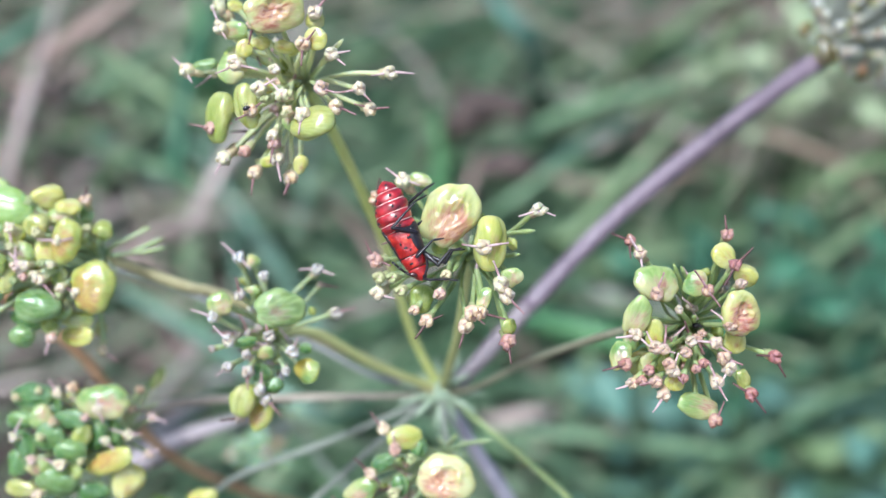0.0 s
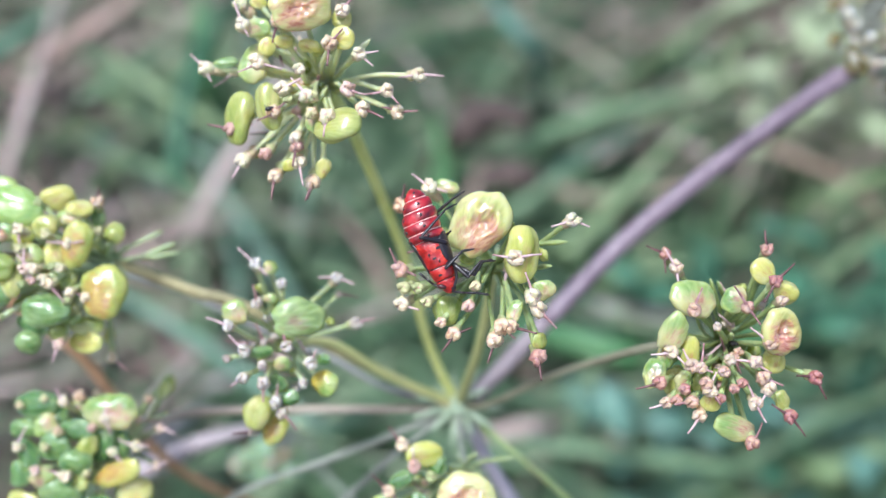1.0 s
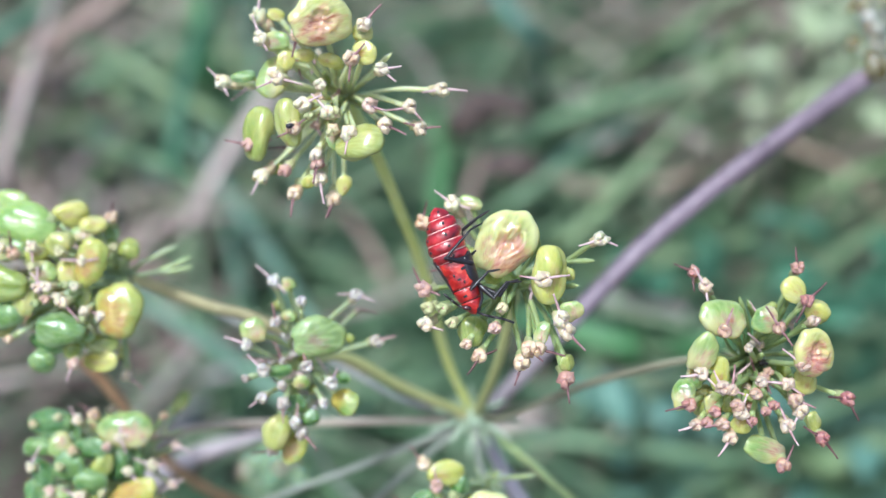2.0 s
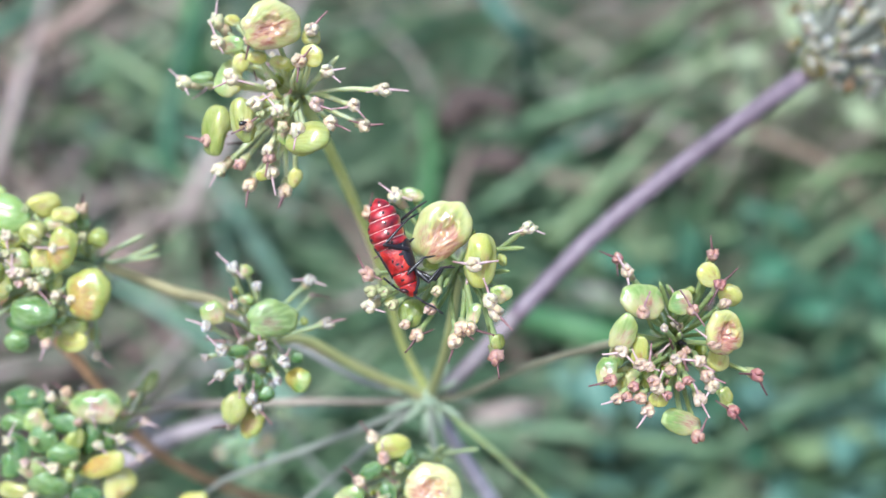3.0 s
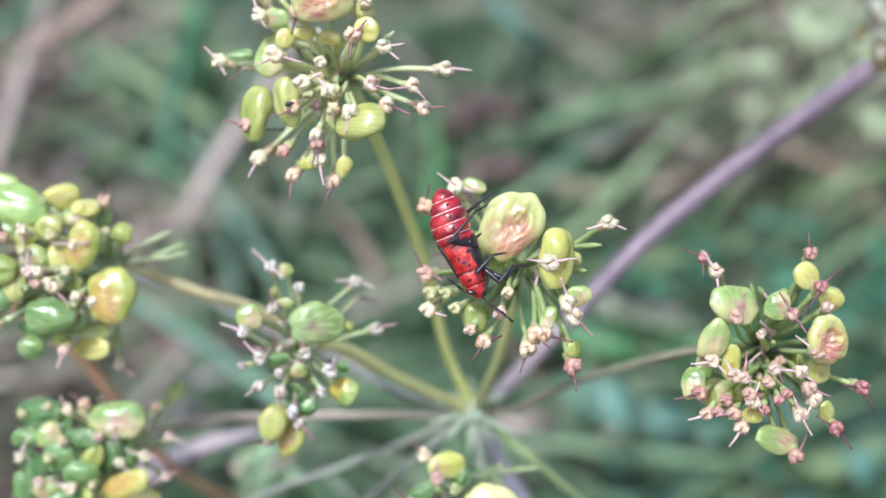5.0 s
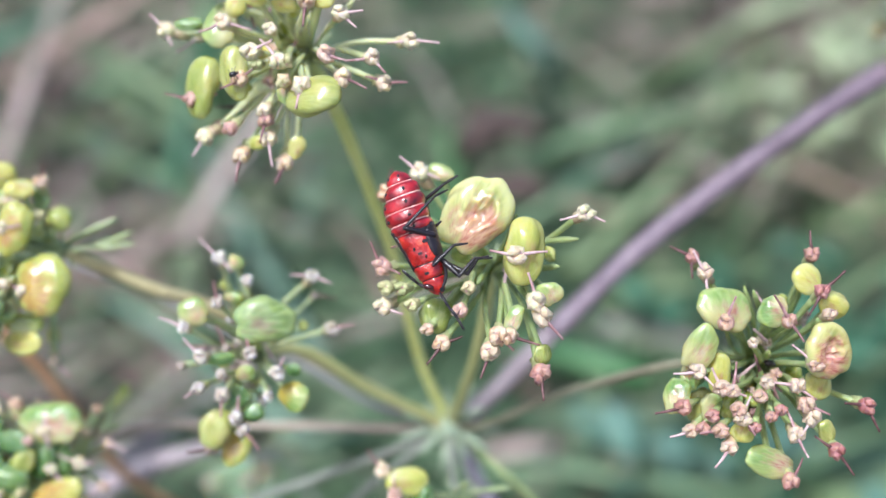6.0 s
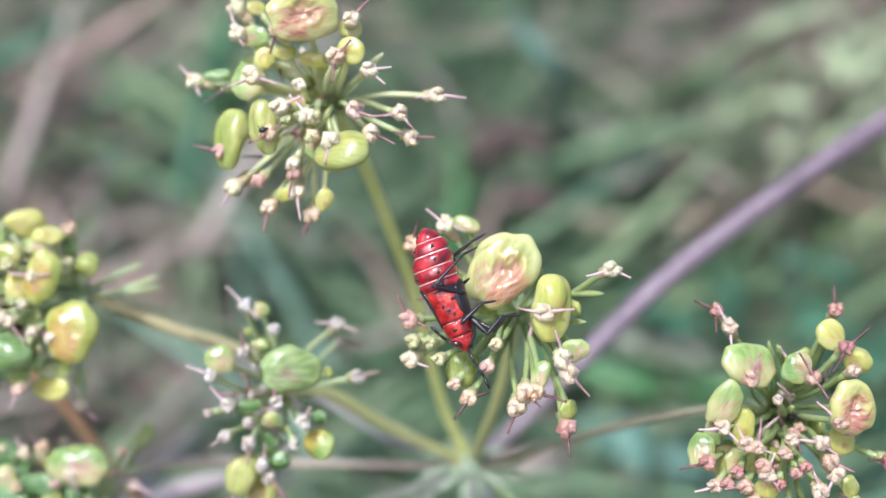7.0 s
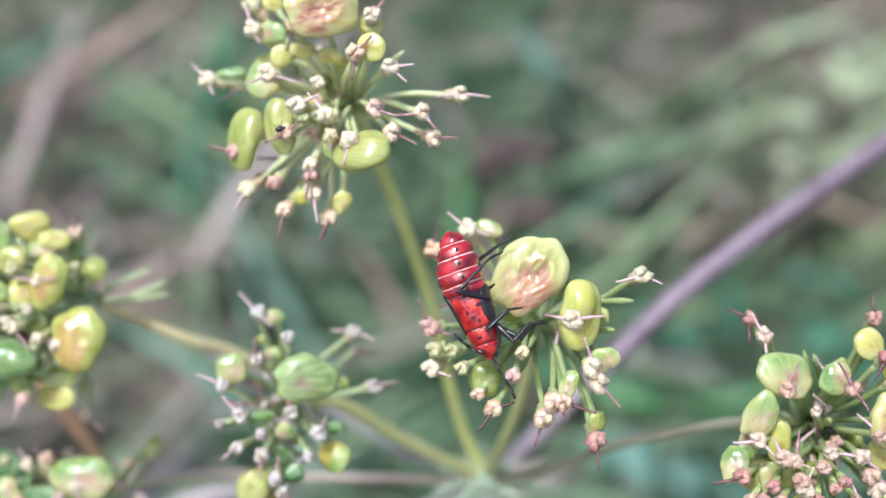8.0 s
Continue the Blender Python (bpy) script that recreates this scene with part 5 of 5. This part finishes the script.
LOW_HEAD.floret(-30.5, -21.6, -110)
LOW_HEAD.floret(-25.1, -22.9)
LOW_HEAD.floret(-29.4, -15.7)
LOW_HEAD.floret(-30.9, -18.7)
LOW_HEAD.floret(-30.3, -16.9)
LOW_HEAD.floret(-28.6, -19.1, 150)
LOW_HEAD.floret(-27.1, -18.9)
LOW_HEAD.floret(-32.5, -17, 60)
LOW_HEAD.floret(-25.4, -17.3, -30)
LOW_HEAD.floret(-27, -15.4)
LOW_HEAD.floret(-29.4, -13.5, 100)
LOW_HEAD.floret(-31, -13.3)
LOW_HEAD.stalk(-22.9, -11.8)
LOW_HEAD.stalk(-22.7, -14.9)
LOWEST_HEAD = Cluster()
LOWEST_HEAD.fruit("E", -22.2, -24.1, 3.2, 2.5, -15, 0)
LOWEST_HEAD.fruit("Y", -19.1, -23.3, 2.9, 1.4, 12, 0)
LOWEST_HEAD.fruit("E", -18.3, -25.1, 3.4, 2.7, 10, 0)
LOWEST_HEAD.fruit("D", -25.5, -25.2, 3.2, 3.3, 0, -1)
LOWEST_HEAD.fruit("G", -20.9, -25.6, 2.1, 1.8, 0, 1)
LOWEST_HEAD.floret(-20.4, -23.7)
LOWEST_HEAD.floret(-18.4, -25.9)
LOWEST_HEAD.floret(-22.1, -25.4)
LOWEST_HEAD.floret(-23.7, -25)
BOTTOM_HEAD = Cluster()
BOTTOM_HEAD.fruit("F", 2.7, -19.0, 4.4, 3.9, 0, 1)
BOTTOM_HEAD.fruit("Y", 2.5, -21.7, 2.7, 1.8, 8, 0.3)
BOTTOM_HEAD.fruit("Y", -0.7, -16.2, 2.9, 1.7, 12, 0)
BOTTOM_HEAD.fruit("D", 0.3, -17.1, 1.4, 1.9, 0, -1)
BOTTOM_HEAD.fruit("D", -2.4, -18.2, 2, 1.1, 30, 0)
BOTTOM_HEAD.fruit("E", -4.1, -20.6, 3.3, 1.9, 38, 0)
BOTTOM_HEAD.fruit("D", -1, -20, 1.3, 1.8, 10, -1)
BOTTOM_HEAD.fruit("E", -0.8, -21.8, 1.6, 1.6, 0, 0)
BOTTOM_HEAD.fruit("G", 3, -22.4, 2.1, 1.3, 10, 0)
BOTTOM_HEAD.fruit("G", 1, -22.4, 1.5, 1.3, 0, 0)
BOTTOM_HEAD.floret(-2.3, -15.6, 120)
BOTTOM_HEAD.floret(-1.3, -17, 100)
BOTTOM_HEAD.floret(-3.2, -18.9, 150, -60)
BOTTOM_HEAD.floret(-4.9, -21.9, 130)
BOTTOM_HEAD.floret(-1.3, -20.2)
BOTTOM_HEAD.floret(-0.8, -22.4)
BOTTOM_HEAD.floret(1.7, -22)
BOTTOM_HEAD.floret(1.1, -23.3, -40)
BOTTOM_HEAD.floret(0, -17.6)
BOTTOM_HEAD.stalk(4.1, -19.7)
BOTTOM_HEAD.stalk(3.4, -16.3)
BOTTOM_HEAD.stalk(6.3, -16.8)

umbellet("umbellet of green fruits and cream florets", (-8.9, 11.8, -8.0), (-9.6, 11.6, -9.0), 9.5, 0.25, TOP_HEAD.fruits, TOP_HEAD.florets, TOP_HEAD.stalks, 1, 0.15, filler=14, stem=M_PEDICEL_PALE)
umbellet("umbellet with a large flushed fruit that the bug clings to", (4.2, -1.4, -9.0), (3.8, -2.7, -5.0), 8.2, 0.25, BUG_HEAD.fruits, BUG_HEAD.florets, BUG_HEAD.stalks, 2, 0.2, filler=5, stem=M_PEDICEL_GREEN)
umbellet("umbellet of green fruits with pink withered florets", (21.4, -6.8, -9.0), (21.9, -7.2, -7.8), 9.8, -0.2, RIGHT_HEAD.fruits, RIGHT_HEAD.florets, RIGHT_HEAD.stalks, 3, 0.55, filler=26, stem=M_PEDICEL_GREEN, bud=M_FLORET_DUSK, small=0.87)
umbellet("small umbellet of green fruits and pale florets", (-12.7, -8.7, -16.0), (-12.4, -8.3, -12.5), 7.5, 0.1, MID_HEAD.fruits, MID_HEAD.florets, MID_HEAD.stalks, 4, 0.1, filler=24, bud=M_FLORET_PALE, small=0.88)
umbellet("crowded umbellet of yellow-green fruits", (-26.5, -2.1, -13.0), (-31.0, -3.4, -14.0), 8.5, 0.0, LEFT_HEAD.fruits, LEFT_HEAD.florets, LEFT_HEAD.stalks, 5, 0.1, filler=46, small=0.88)
umbellet("crowded umbellet of plump green fruits", (-27.2, -18.6, -22.0), (-30.4, -18.5, -20.0), 9.5, 0.0, LOW_HEAD.fruits, LOW_HEAD.florets, LOW_HEAD.stalks, 6, 0.3, filler=44, small=0.85)
umbellet("umbellet of green and yellow fruits", (-24.3, -29.7, -26.0), (-23.1, -26.9, -23.0), 7.0, 0.0, LOWEST_HEAD.fruits, LOWEST_HEAD.florets, LOWEST_HEAD.stalks, 7, 0.3, filler=24)
umbellet("umbellet with one large pink-flushed fruit", (2.6, -19.4, -21.0), (0.8, -20.8, -16.0), 8.5, 0.0, BOTTOM_HEAD.fruits, BOTTOM_HEAD.florets, BOTTOM_HEAD.stalks, 8, 0.4)


def scattered(n_fruits, n_florets, centre, reach, seed, size=1.0, kind="G"):
    """Places of fruits and florets spread over a dome."""
    rnd = random.Random(seed)

    def spot():
        a, d = rnd.uniform(0, 6.28), reach * math.sqrt(rnd.random()) * 0.95
        return centre[0] + d * math.cos(a), centre[1] + d * math.sin(a)

    fruits = [(kind, *spot(), size * rnd.uniform(1.2, 2.0), size * rnd.uniform(0.9, 1.3), rnd.uniform(-60, 60), rnd.uniform(-3, 0)) for _ in range(n_fruits)]
    return fruits, [(*spot(), rnd.uniform(0, 360), None) for _ in range(n_florets)]


a, b = scattered(18, 120, (48.0, 28.0, -45), 10.5, 3, 1.0, "O")
umbellet("distant umbellet of small pale florets and brownish fruits", (41.2, 20.9, -41), (48.0, 28.0, -45), 10, 0.0, a + [("O", 47.9, 23.4, 3.8, 1.8, 5, 3.5), ("O", 48.2, 27.6, 2.4, 3.4, -10, 3), ("O", 41.3, 20.9, 2.1, 3.6, 8, 3)], b, [], 9, 0.15, stem=M_RAY_GREY, bud=M_BUD)
a, b = scattered(8, 3, (-24.2, -27.6, -76), 4.6, 4, 2.2, "M")
plant_part("bract", [(45.5, 22.5, -42), (45.8, 20.4, -41), (45.2, 18.4, -40.5)], (0.22, 0.4), BLADE["orange"], "withered orange bract")
umbellet("umbellet of pale green fruits low behind the others", (-21.5, -25, -84.0), (-24.2, -27.6, -76), 7, 0.0, a, b, [], 10, 0.1, stem=M_RAY_GREY)
plant_part("ray", [(12, -34.5, -47), (-3, -39, -72), (-16, -33, -84), (-21.5, -25, -84)], (0.4, 0.32), M_RAY_GREY, sides=8)

# ---- the bug ----
BUG_AT = at(-0.22, -0.19, 3.6)
bug = tagged(new("bug_nymph"), "glossy red bug nymph with black legs clinging to a fruit", "bug")
bug.matrix_world = Matrix.Translation(BUG_AT) @ TURN
# the lens holds its focus on the bug
cam.data.dof.focus_object = bug
# the body's line: right, up and half width, in mm about its middle
SPINE = [(-1.17, 3.63, 0.07), (-1.05, 3.32, 0.46), (-0.86, 2.73, 0.90), (-0.74, 1.95, 1.16), (-0.66, 1.37, 1.24), (-0.39, 0.59, 1.21),
         (-0.04, -0.2, 1.11), (0.31, -1.09, 0.99), (0.58, -1.87, 0.86), (0.74, -2.42, 0.73), (0.90, -2.89, 0.57), (1.09, -3.28, 0.33), (1.17, -3.43, 0.08)]
SPINE_LENGTH = 7.45


def spine(f):
    """Middle, direction and half width of the body at a share f of its length from the tail."""
    total, want = 0.0, f * SPINE_LENGTH
    for (x0, y0, w0), (x1, y1, w1) in zip(SPINE, SPINE[1:]):
        d = math.hypot(x1 - x0, y1 - y0)
        if total + d >= want or (x1, y1, w1) == SPINE[-1]:
            t = min(1.0, (want - total) / d)
            return Vector((blend(x0, x1, t), blend(y0, y1, t), 0)), Vector((0.315, -0.949, 0)), blend(w0, w1, t)
        total += d


def body_rings(f0, f1, grow, rings=7, sides=28, swell=0.0):
    vs = []
    for i in range(rings + 1):
        t = i / rings
        c, d, w = spine(blend(f0, f1, t))
        w = w * grow + swell * math.sin(math.pi * t) ** 0.6
        across = Vector((-d.y, d.x, 0))
        for j in range(sides):
            a = 2 * math.pi * j / sides
            g = w * (1 + 0.045 * noise.noise(Vector((blend(f0, f1, t) * 15, math.cos(a) * 1.7, math.sin(a) * 1.7))))
            vs.append(c + across * g * math.cos(a) + Vector((0, 0, 0.86 * g * math.sin(a))))
    fs = []
    for i in range(rings):
        for j in range(sides):
            b = (j + 1) % sides
            fs.append((i * sides + j, i * sides + b, (i + 1) * sides + b, (i + 1) * sides + j))
    fs.append(tuple(reversed(range(sides))))
    fs.append(tuple(rings * sides + j for j in range(sides)))
    return Shape().add(vs, fs)


def bug_part(name, shape, mats, parent=None, label="", m=None):
    me = shape.mesh(name, *mats)
    me.transform(Matrix.Scale(0.001, 4))
    return part(name, me, parent or bug, m, label)


def patch(f0, f1, a0, a1, grow, thick=0.05):
    """A thin plate that hugs the body between two shares of its length and two angles round it."""
    vs, fs = [], []
    nu, nv = 10, 8
    for layer in (0, 1):
        for i in range(nu + 1):
            c, d, w = spine(blend(f0, f1, i / nu))
            across = Vector((-d.y, d.x, 0))
            taper = 1 - 0.5 * abs(2 * i / nu - 1) ** 3
            for j in range(nv + 1):
                a = radians(blend((a0 + a1) / 2, blend(a0, a1, j / nv), taper))
                rr = w * grow + (thick if layer else -0.1)
                vs.append(c + across * rr * math.cos(a) + Vector((0, 0, 0.86 * rr * math.sin(a))))
    o, n = (nu + 1) * (nv + 1), nv + 1
    for i in range(nu):
        for j in range(nv):
            a = i * n + j
            fs += [(a, a + n, a + n + 1, a + 1), (o + a, o + a + 1, o + a + n + 1, o + a + n)]
    rim = [j for j in range(nv + 1)] + [i * n + nv for i in range(1, nu + 1)] + [nu * n + j for j in range(nv - 1, -1, -1)] + [i * n for i in range(nu - 1, 0, -1)]
    for a, b in zip(rim, rim[1:] + rim[:1]):
        fs.append((a, b, o + b, o + a))
    return Shape().add(vs, fs)


bug_part("body", body_rings(0.0, 0.49, 0.957, rings=30), [M_MEMBRANE], label="pale membrane between the red plates")
bug_part("body", body_rings(0.488, 0.95, 0.94, rings=30), [M_BLACK], label="black underlying body of the thorax")
cuts = [0.0, 0.105, 0.205, 0.31, 0.41, 0.49]
for n, (f0, f1) in enumerate(zip(cuts, cuts[1:])):
    seg = bug_part("abdomen_segment", body_rings(f0 + 0.003, f1 - 0.003, 0.945, rings=10, swell=0.125), [M_RED], label="glossy red abdominal plate")
    c, d, w = spine((f0 + f1) / 2)
    across = Vector((-d.y, d.x, 0))
    for ang in (82, 150):
        a = radians(ang)
        g = w * 0.945 + 0.1
        p = c + across * g * math.cos(a) + Vector((0, 0, 0.86 * g * math.sin(a)))
        bug_part("spot", Shape().ball(p, (0.09, 0.11, 0.08), rings=6, sides=10, rough=0.4, seed=n), [M_BLACK], seg, "small black spot")
for f, spans in ((0.105, ((70, 112), (128, 160))), (0.205, ((24, 60), (66, 112), (122, 166))), (0.31, ((18, 64), (72, 118), (128, 170))), (0.41, ((30, 62), (70, 120), (132, 166))), (0.752, ((48, 84), (92, 128)))):
    for a0, a1 in spans:
        bug_part("seam", patch(f - 0.0023, f + 0.0023, a0, a1, 0.968, 0.018), [M_MEMBRANE], label="thin whitish seam between the plates")
bug_part("thorax", body_rings(0.493, 0.742, 0.97, rings=14, swell=0.08), [M_RED_ORANGE], label="orange-red thorax")
bug_part("pronotum", body_rings(0.75, 0.86, 0.97, swell=0.07), [M_RED_ORANGE], label="orange-red pronotum")
bug_part("head", body_rings(0.868, 1.0, 0.99, swell=0.02), [M_RED_ORANGE], label="red head with dark tip")


# angle 0 is the belly's side (towards the fruit), 180 the back
bug_part("wing_pad", patch(0.44, 0.77, 148, 215, 1.0, 0.07), [M_BLACK], label="black wing pad along the back")
bug_part("breast_plate", patch(0.46, 0.76, -70, 66, 1.0, 0.08), [M_BLACK], label="black underside of the thorax")
for f0, f1, a0, a1 in ((0.482, 0.505, 40, 104), (0.57, 0.595, 60, 80), (0.65, 0.67, 92, 106), (0.805, 0.825, 96, 114), (0.95, 0.985, 30, 80)):
    bug_part("marking", patch(f0, f1, a0, a1, 1.0, 0.075), [M_BLACK], label="black marking on the red thorax")
for x, y, z in ((-0.2, -0.85, 0.95), (0.45, -1.25, 0.86)):
    bug_part("spot", Shape().ball((x, y, z), (0.07, 0.1, 0.06), rings=6, sides=8, rough=0.8), [M_BLACK], label="small black spot")
bug_part("eye", Shape().ball((0.50, -2.95, 0.42), (0.33, 0.19, 0.22), Euler((0, 0, -0.2)).to_matrix(), 8, 12), [M_EYE], label="dark bulging eye")
bug_part("eye", Shape().ball((0.55, -2.98, -0.36), (0.3, 0.17, 0.2), Euler((0, 0, -0.2)).to_matrix(), 8, 12), [M_EYE], label="dark bulging eye")
bug_part("rostrum", Shape().tube(curve([(1.25, -3.05, 0.25), (1.5, -2.4, 0.35), (1.42, -1.6, 0.5)], 5), 0.1, 8), [M_BLACK], label="black beak folded under the head")


def leg(points, radii):
    s = Shape()
    for (a, b), (ra, rb) in zip(zip(points, points[1:]), radii):
        a, b = Vector(a), Vector(b)
        mid = a.lerp(b, 0.45)
        s.tube(curve([a, mid, b], 5), [0.82 * blend(ra, rb, i / 10) * (1 + 0.25 * math.sin(math.pi * i / 10)) for i in range(11)], 8)
        s.ball(b, (rb * 0.92, rb * 0.92, rb * 0.92), rings=5, sides=8)
    bug_part("leg", s, [M_BLACK])


leg([(1.0, -0.1, 0.5), (-0.66, 0.33, 1.45), (1.05, 2.05, 1.0), (1.8, 2.42, 0.6)], [(0.2, 0.15), (0.11, 0.08), (0.09, 0.05)])
leg([(0.6, 0.6, -0.7), (0.4, 2.0, -0.9), (1.6, 2.85, -0.4), (2.35, 3.25, -0.2)], [(0.2, 0.15), (0.12, 0.1), (0.1, 0.06)])
leg([(1.1, -1.3, 0.5), (0.85, -1.75, 1.0), (2.0, -0.7, 0.8), (2.75, -0.62, 0.6)], [(0.16, 0.13), (0.13, 0.09), (0.09, 0.06)])
leg([(0.7, 0.2, -0.3), (1.0, 0.45, -0.2), (1.3, 0.68, 0.0)], [(0.15, 0.1), (0.1, 0.07)])
leg([(1.3, -1.45, 0.5), (2.25, -2.4, 0.9), (3.15, -1.45, 0.6), (4.1, -1.48, 0.4)], [(0.19, 0.15), (0.13, 0.1), (0.09, 0.06)])
leg([(1.4, -1.6, -0.2), (2.7, -2.3, 0.2), (3.3, -1.5, 0.2), (3.9, -1.35, 0.1)], [(0.17, 0.13), (0.12, 0.09), (0.09, 0.06)])


def antenna(points):
    s = Shape()
    p = [Vector(q) for q in points]
    for i, (a, b) in enumerate(zip(p, p[1:])):
        r = (0.07, 0.075, 0.07, 0.085)[i % 4]
        s.tube([a, a.lerp(b, 0.5), b], [r, r * 1.15, r * 1.1], 8)
        s.ball(b, (r * 1.05,) * 3, rings=5, sides=8)
    return s


feeler = bug_part("antenna", antenna([(0, 0, 0), (0.9, -0.02, 0.1), (1.75, 0.05, 0.15), (2.5, 0.0, 0.1)]), [M_BLACK])
bug_part("antenna", antenna([(0.62, -3.2, -0.2), (-0.1, -2.75, -0.1), (-0.5, -2.4, 0.1), (-0.9, -2.0, 0.2)]), [M_BLACK])


# ---- small dark specks on the umbellets, given an insect's shape ----
def speck(centre, size, tilt):
    """A small plump body with a head, two eyes and six bristle legs."""
    s = Shape().ball((0, 0, 0), (0.5, 0.34, 0.32), rings=8, sides=12, rough=0.2)
    s.ball((0.55, 0, 0.02), (0.2, 0.2, 0.18), rings=6, sides=10)
    for k in (-1, 1):
        for x in (-0.25, 0.05, 0.3):
            s.tube([(x, 0.25 * k, 0), (x * 1.3, 0.55 * k, 0.12), (x * 1.6, 0.75 * k, -0.2)], [0.05, 0.04, 0.03], 5)
    me = s.mesh("dark_speck", M_BLACK)
    me.transform(Matrix.Scale(size / 1000, 4))
    ob = tagged(new("dark_speck", me), "tiny blackish insect-shaped speck on an umbellet", "insect", group="aphids on the umbellets")
    ob.matrix_world = Matrix.Translation(at(*centre)) @ TURN @ pose(0, 0, 0, 0, 0, tilt)


# the first stands in for a darkened floret, the second for an unidentified black blob
speck((-11.6, 8.5, 2.2), 0.5, 20)
speck((20.9, -6.5, -1.5), 0.6, -10)


# ---- what moves: the bug's slight rocking and its feeling antenna ----
def motions():
    base = Matrix.Translation(BUG_AT) @ TURN
    rows = [(0.0, 0, 0.06, 0), (1.0, 0.02, -0.03, 0.5), (2.5, -0.06, 0.02, 0), (3.5, 0.06, 0.02, -0.5), (4.5, 0, 0, 0), (6.0, -0.02, -0.03, 0.5), (7.5, 0.02, -0.06, 0.3), (8.0, 0.02, -0.05, 0)]
    walk(bug, [(t, base @ pose(x / 1000, y / 1000, 0, 0, 0, a + 5)) for t, x, y, a in rows])
    swing = [(0.0, -2), (0.7, -4), (1.2, -5), (2.5, -22), (3.0, -30), (3.5, -35), (4.5, -33), (5.8, -52), (7.0, -58), (7.5, -56), (8.0, -58)]
    walk(feeler, [(t, pose(0.00112, -0.0033, 0.0003, 0, -14, a - 4)) for t, a in swing])


motions()
